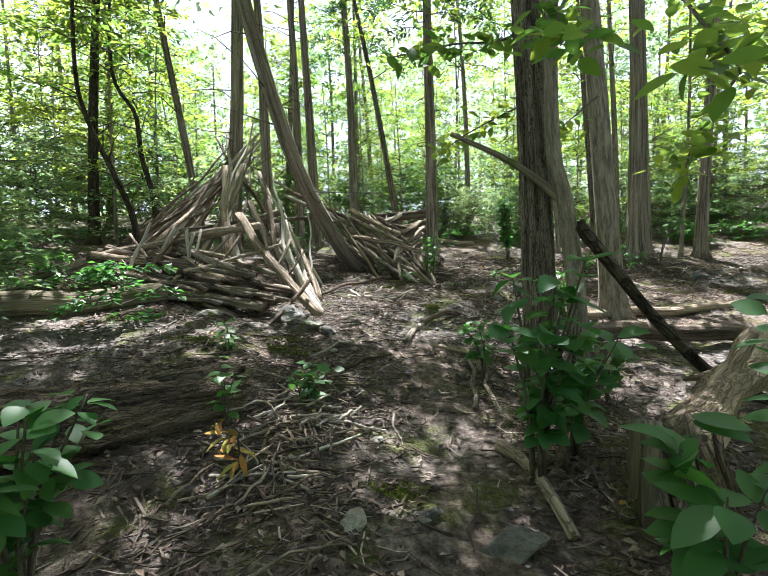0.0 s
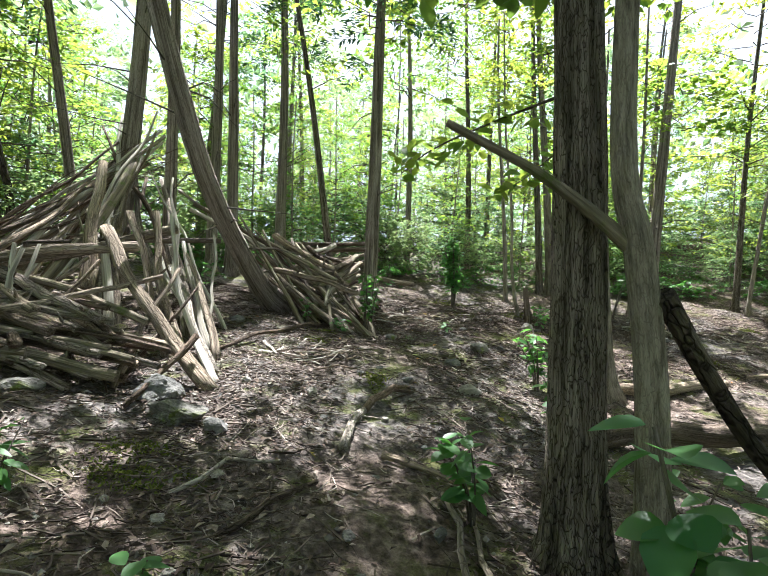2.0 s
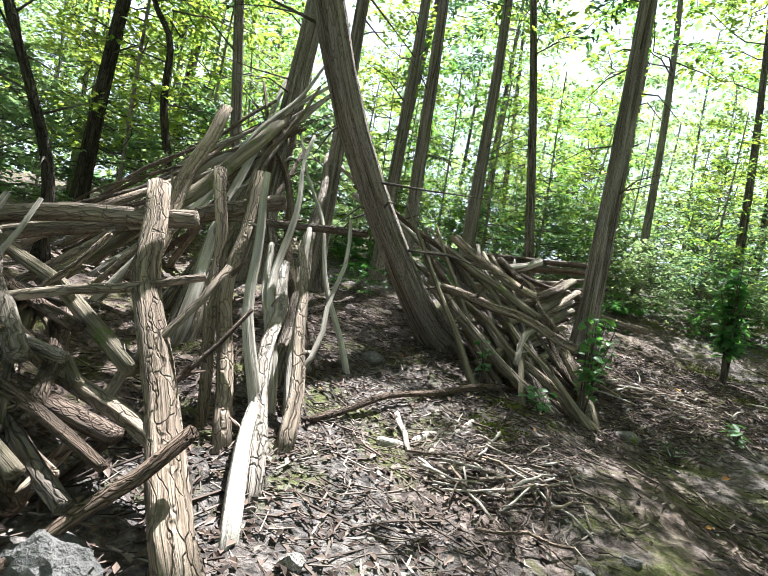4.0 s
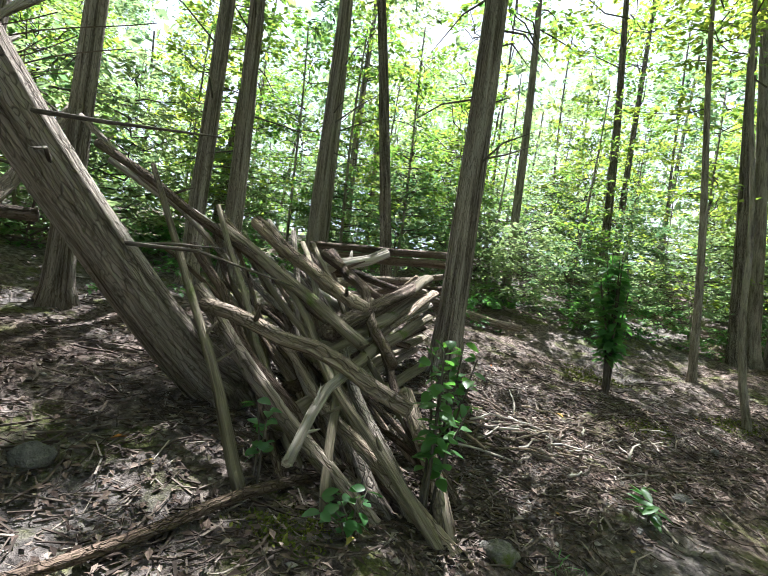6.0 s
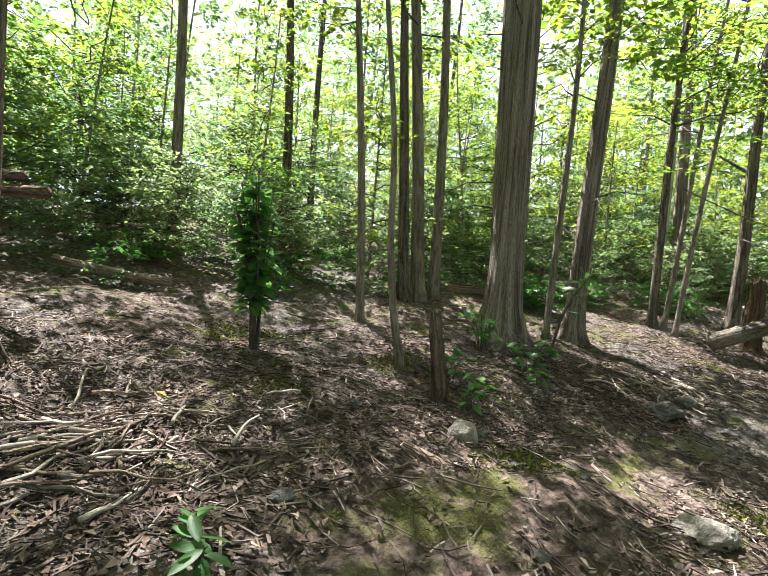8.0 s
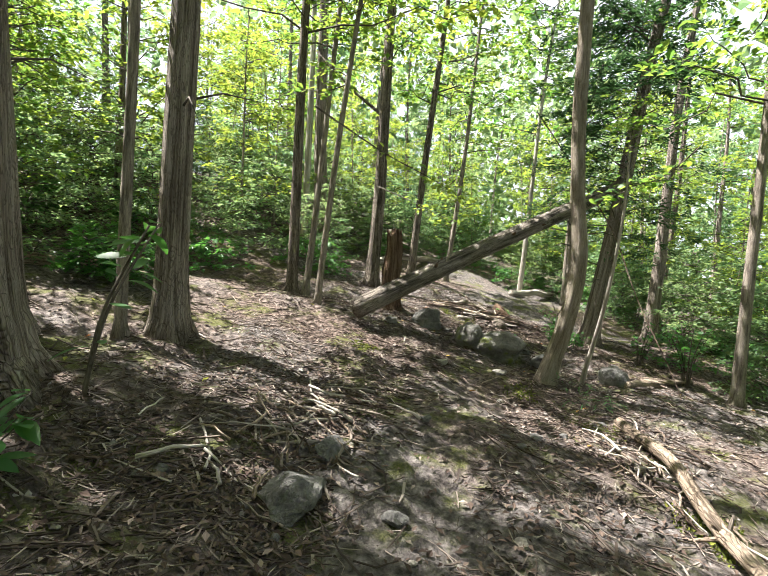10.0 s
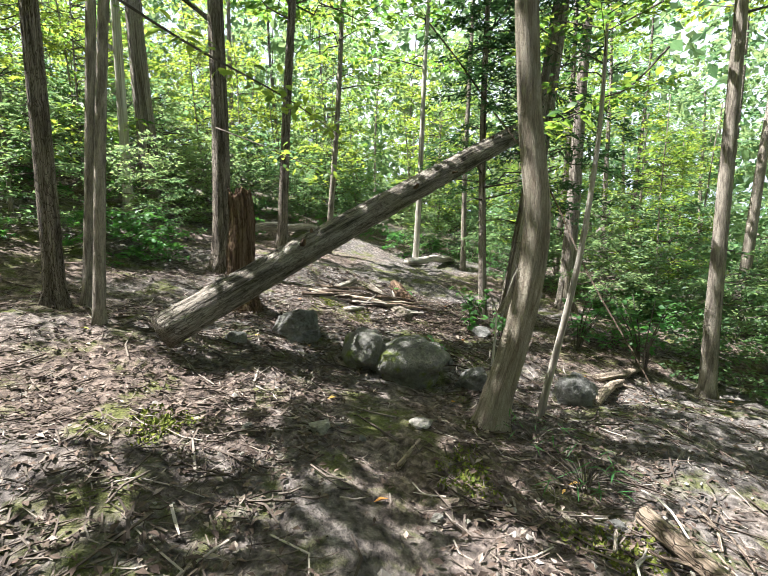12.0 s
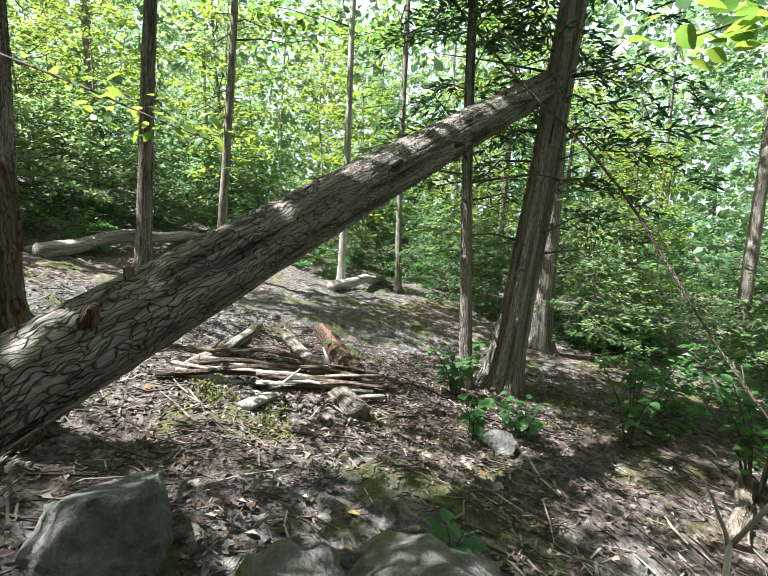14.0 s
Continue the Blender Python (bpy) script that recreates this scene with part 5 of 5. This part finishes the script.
br = np.random.default_rng(99)
made = []
while len(made) < 250:
    x, y = br.uniform(-13, 29), br.uniform(-7, 27)
    d = openness(x, y)
    if not 0.2 < d < 8 or br.uniform() > 1.1 - d / 9 or any(math.hypot(x - a, y - b) < 0.75 for a, b in made):
        continue
    made.append((x, y))
    t = thing("bush", x, y, G(x, y) - 0.05, "dense green bush of the undergrowth", "bush", "undergrowth bushes")
    crown(t, BUSHES[len(made) % 4], 0, 0, 0, br.uniform(0.7, 1.3) * (0.7 if d < 0.9 else 1.0), br.uniform(0, 360), "foliage")
for i in range(150):
    while True:
        x, y = br.uniform(-7, 23), br.uniform(-3, 19)
        if -0.8 < openness(x, y) < 3.5:
            break
    t = thing("low_bush", x, y, G(x, y) - 0.03, "low green plants at the edge of the clearing", "plant", "low plants")
    crown(t, LOWBUSH[i % 3], 0, 0, 0, br.uniform(0.6, 1.3), br.uniform(0, 360), "foliage")
young = []
while len(young) < 150:
    x, y = br.uniform(-16, 32), br.uniform(-9, 30)
    d = openness(x, y)
    if not 0.9 < d < 12 or br.uniform() > 1.1 - d / 14 or any(math.hypot(x - a, y - b) < 1.2 for a, b in young):
        continue
    young.append((x, y))
    tree(x, y, br.uniform(0.04, 0.08), 5.0, GREY, "young leafy tree of the undergrowth with a thin stem", tuple(br.normal(0, 0.05, 2)), UNDER, [0.2], br.uniform(0.75, 1.15), seg=7, name="young_tree", flare=0.2)
far = []
while len(far) < 135:
    x, y = br.uniform(-26, 44), br.uniform(-22, 44)
    d = openness(x, y)
    if d < 2.0 or d > 27 or (1.5 < x < 8.5 and 13 < y < 20) or any(math.hypot(x - a, y - b) < 2.4 for a, b in far):
        continue
    far.append((x, y))
    near = d < 8
    tree(x, y, br.uniform(0.12, 0.27), br.uniform(8.5, 12), (GREY, HARD, CEDAR, HARD)[len(far) % 4], "tall forest tree with a slim trunk and high crown", tuple(br.normal(0, 0.04, 2)), (BROAD if near else FARCROWN), [br.uniform(4.2, 6.0)] if near else [br.uniform(1.0, 3.0)], 0.95 if near else br.uniform(0.9, 1.2), seg=9, name="forest_tree", flare=0.5)
# the pale sky beyond the woods
th = np.linspace(0, 2 * np.pi, 64, endpoint=False)
V = np.vstack([np.stack([6 + 160 * np.cos(th), 8 + 160 * np.sin(th), np.full(64, z)], 1) for z in (-30.0, 105.0)])
i = np.arange(64)
tagged(make("backdrop", V, np.stack([i, (i + 1) % 64, (i + 1) % 64 + 64, i + 64], 1), HAZE), "pale hazy sky low over the far woods", "sky", kind="structure")
# a belt of far foliage closes the wood
r = np.random.default_rng(5)
n = 42000
a, R = np.where(r.uniform(0, 1, n) < 0.33, r.uniform(-0.9, 0.75, n), r.uniform(0, 2 * np.pi, n)), r.uniform(33, 60, n)
px_, py_ = 6 + R * np.cos(a), 8 + R * np.sin(a)
pz_ = height(px_, py_) + 20 * r.uniform(0, 1, n) ** 1.8
N = units(n, r)
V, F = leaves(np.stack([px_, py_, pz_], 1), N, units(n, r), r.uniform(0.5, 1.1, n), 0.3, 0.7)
tagged(make("far_woods", V, F, LEAFHAZE, False), "far belt of green forest foliage", "trees", kind="stuff")


# ---------------------------------------------------------------- litter on the ground
def near_path(r, n):
    """Places scattered over the clearing, thickest near the walk."""
    u = r.uniform(0, 1, n)
    x = np.where(u < 0.42, r.normal(-0.2, 1.7, n), np.where(u < 0.68, r.uniform(0.5, 6.5, n), r.uniform(6, 15.5, n)))
    y = np.where(u < 0.42, r.uniform(0.8, 12, n), np.where(u < 0.68, r.normal(10.0, 1.5, n), r.normal(10.2, 1.7, n)))
    # the trodden line itself stays nearly bare
    line = np.array([(0.2, 0.0), (0.25, 3.0), (0.3, 6.0), (0.9, 8.0), (2.6, 9.2), (5.5, 9.6), (9.0, 9.9), (12.0, 10.0)])
    d = np.full(n, 9.0)
    for p, q in zip(line[:-1], line[1:]):
        v = q - p
        t = np.clip(((x - p[0]) * v[0] + (y - p[1]) * v[1]) / (v @ v), 0, 1)
        d = np.minimum(d, np.hypot(x - p[0] - t * v[0], y - p[1] - t * v[1]))
    keep = r.uniform(0, 1, n) < 0.12 + 0.88 * np.clip((d - 0.15) / 0.45, 0, 1)
    return x[keep], y[keep]


def scatter_sticks(name, n, lo, hi, rad, seed, label):
    r = np.random.default_rng(seed)
    x, y = near_path(r, n)
    n = len(x)
    a, L = r.uniform(0, 6.28, n), r.uniform(lo, hi, n) * r.uniform(0.5, 1, n)
    w = rad * r.uniform(0.5, 1.5, n)
    d = np.stack([np.cos(a), np.sin(a)], 1)
    k = r.normal(0, 0.12, n) * L
    rows = []
    for s, bow in ((-0.5, 0), (0.0, 1), (0.5, 0)):
        cx, cy = x + d[:, 0] * L * s - d[:, 1] * k * bow, y + d[:, 1] * L * s + d[:, 0] * k * bow
        cz = height(cx, cy) + w * 0.8 + 0.008 + (r.uniform(0, 0.02, n) if s else 0)
        taper = 1.0 if s < 0.4 else 0.5
        for ang in (0.5, 2.6, 4.7):
            o = w * taper * math.cos(ang)
            rows.append(np.stack([cx - d[:, 1] * o, cy + d[:, 0] * o, cz + w * taper * math.sin(ang)], 1))
    V = np.stack(rows, 1).reshape(-1, 3)
    i = np.arange(n)[:, None] * 9
    F = [np.concatenate([i + 3 * s + np.array([[j, (j + 1) % 3, (j + 1) % 3 + 3, j + 3]]) for s in range(2) for j in range(3)])]
    F.append(np.concatenate([i + np.array([[2, 1, 0]]), i + np.array([[6, 7, 8]])]))
    tagged(make(name, V, F, STICKS, False), label, "twigs", kind="stuff")


scatter_sticks("twig_litter", 30000, 0.05, 0.26, 0.004, 1, "dry brown twigs scattered over the soil")
scatter_sticks("stick_litter", 5200, 0.12, 0.5, 0.006, 2, "dry grey sticks scattered over the soil")


def scatter_leaves(name, n, size, material, seed, label):
    r = np.random.default_rng(seed)
    x, y = near_path(r, n)
    n = len(x)
    z = height(x, y) + 0.012 + r.uniform(0, 0.015, n)
    N = np.array([0, 0, 1.0]) + 0.4 * units(n, r)
    N /= np.linalg.norm(N, axis=1)[:, None]
    V, F = leaves(np.stack([x, y, z], 1), N, units(n, r), size * r.uniform(0.5, 1.3, n), 0.35, 0.5)
    tagged(make(name, V, F, material, False), label, "leaf litter", kind="stuff")


scatter_leaves("leaf_litter", 60000, 0.05, CHIPS, 3, "dead brown leaves and bark chips on the soil")
scatter_leaves("yellow_leaves", 160, 0.07, YELLOW, 4, "fallen yellow and orange leaves")
r = np.random.default_rng(8)
n = 9000
x, y = near_path(r, n)
n = len(x)
s = 0.007 * r.uniform(0.5, 1, n) / r.uniform(0.22, 1, n)
octa = np.array([[1, 0, 0], [0, 1, 0], [-1, 0, 0], [0, -1, 0], [0, 0, 0.7], [0, 0, -0.7]])
V = (np.stack([x, y, height(x, y) + 0.008], 1)[:, None, :] + s[:, None, None] * (octa[None] * r.uniform(0.6, 1.3, (n, 6, 3)))).reshape(-1, 3)
tri = np.array([[0, 1, 4], [1, 2, 4], [2, 3, 4], [3, 0, 4], [1, 0, 5], [2, 1, 5], [3, 2, 5], [0, 3, 5]])
tagged(make("gravel", V, (np.arange(n)[:, None, None] * 6 + tri[None]).reshape(-1, 3), PEBBLE, False), "grey pebbles trodden into the soil", "gravel", kind="stuff")
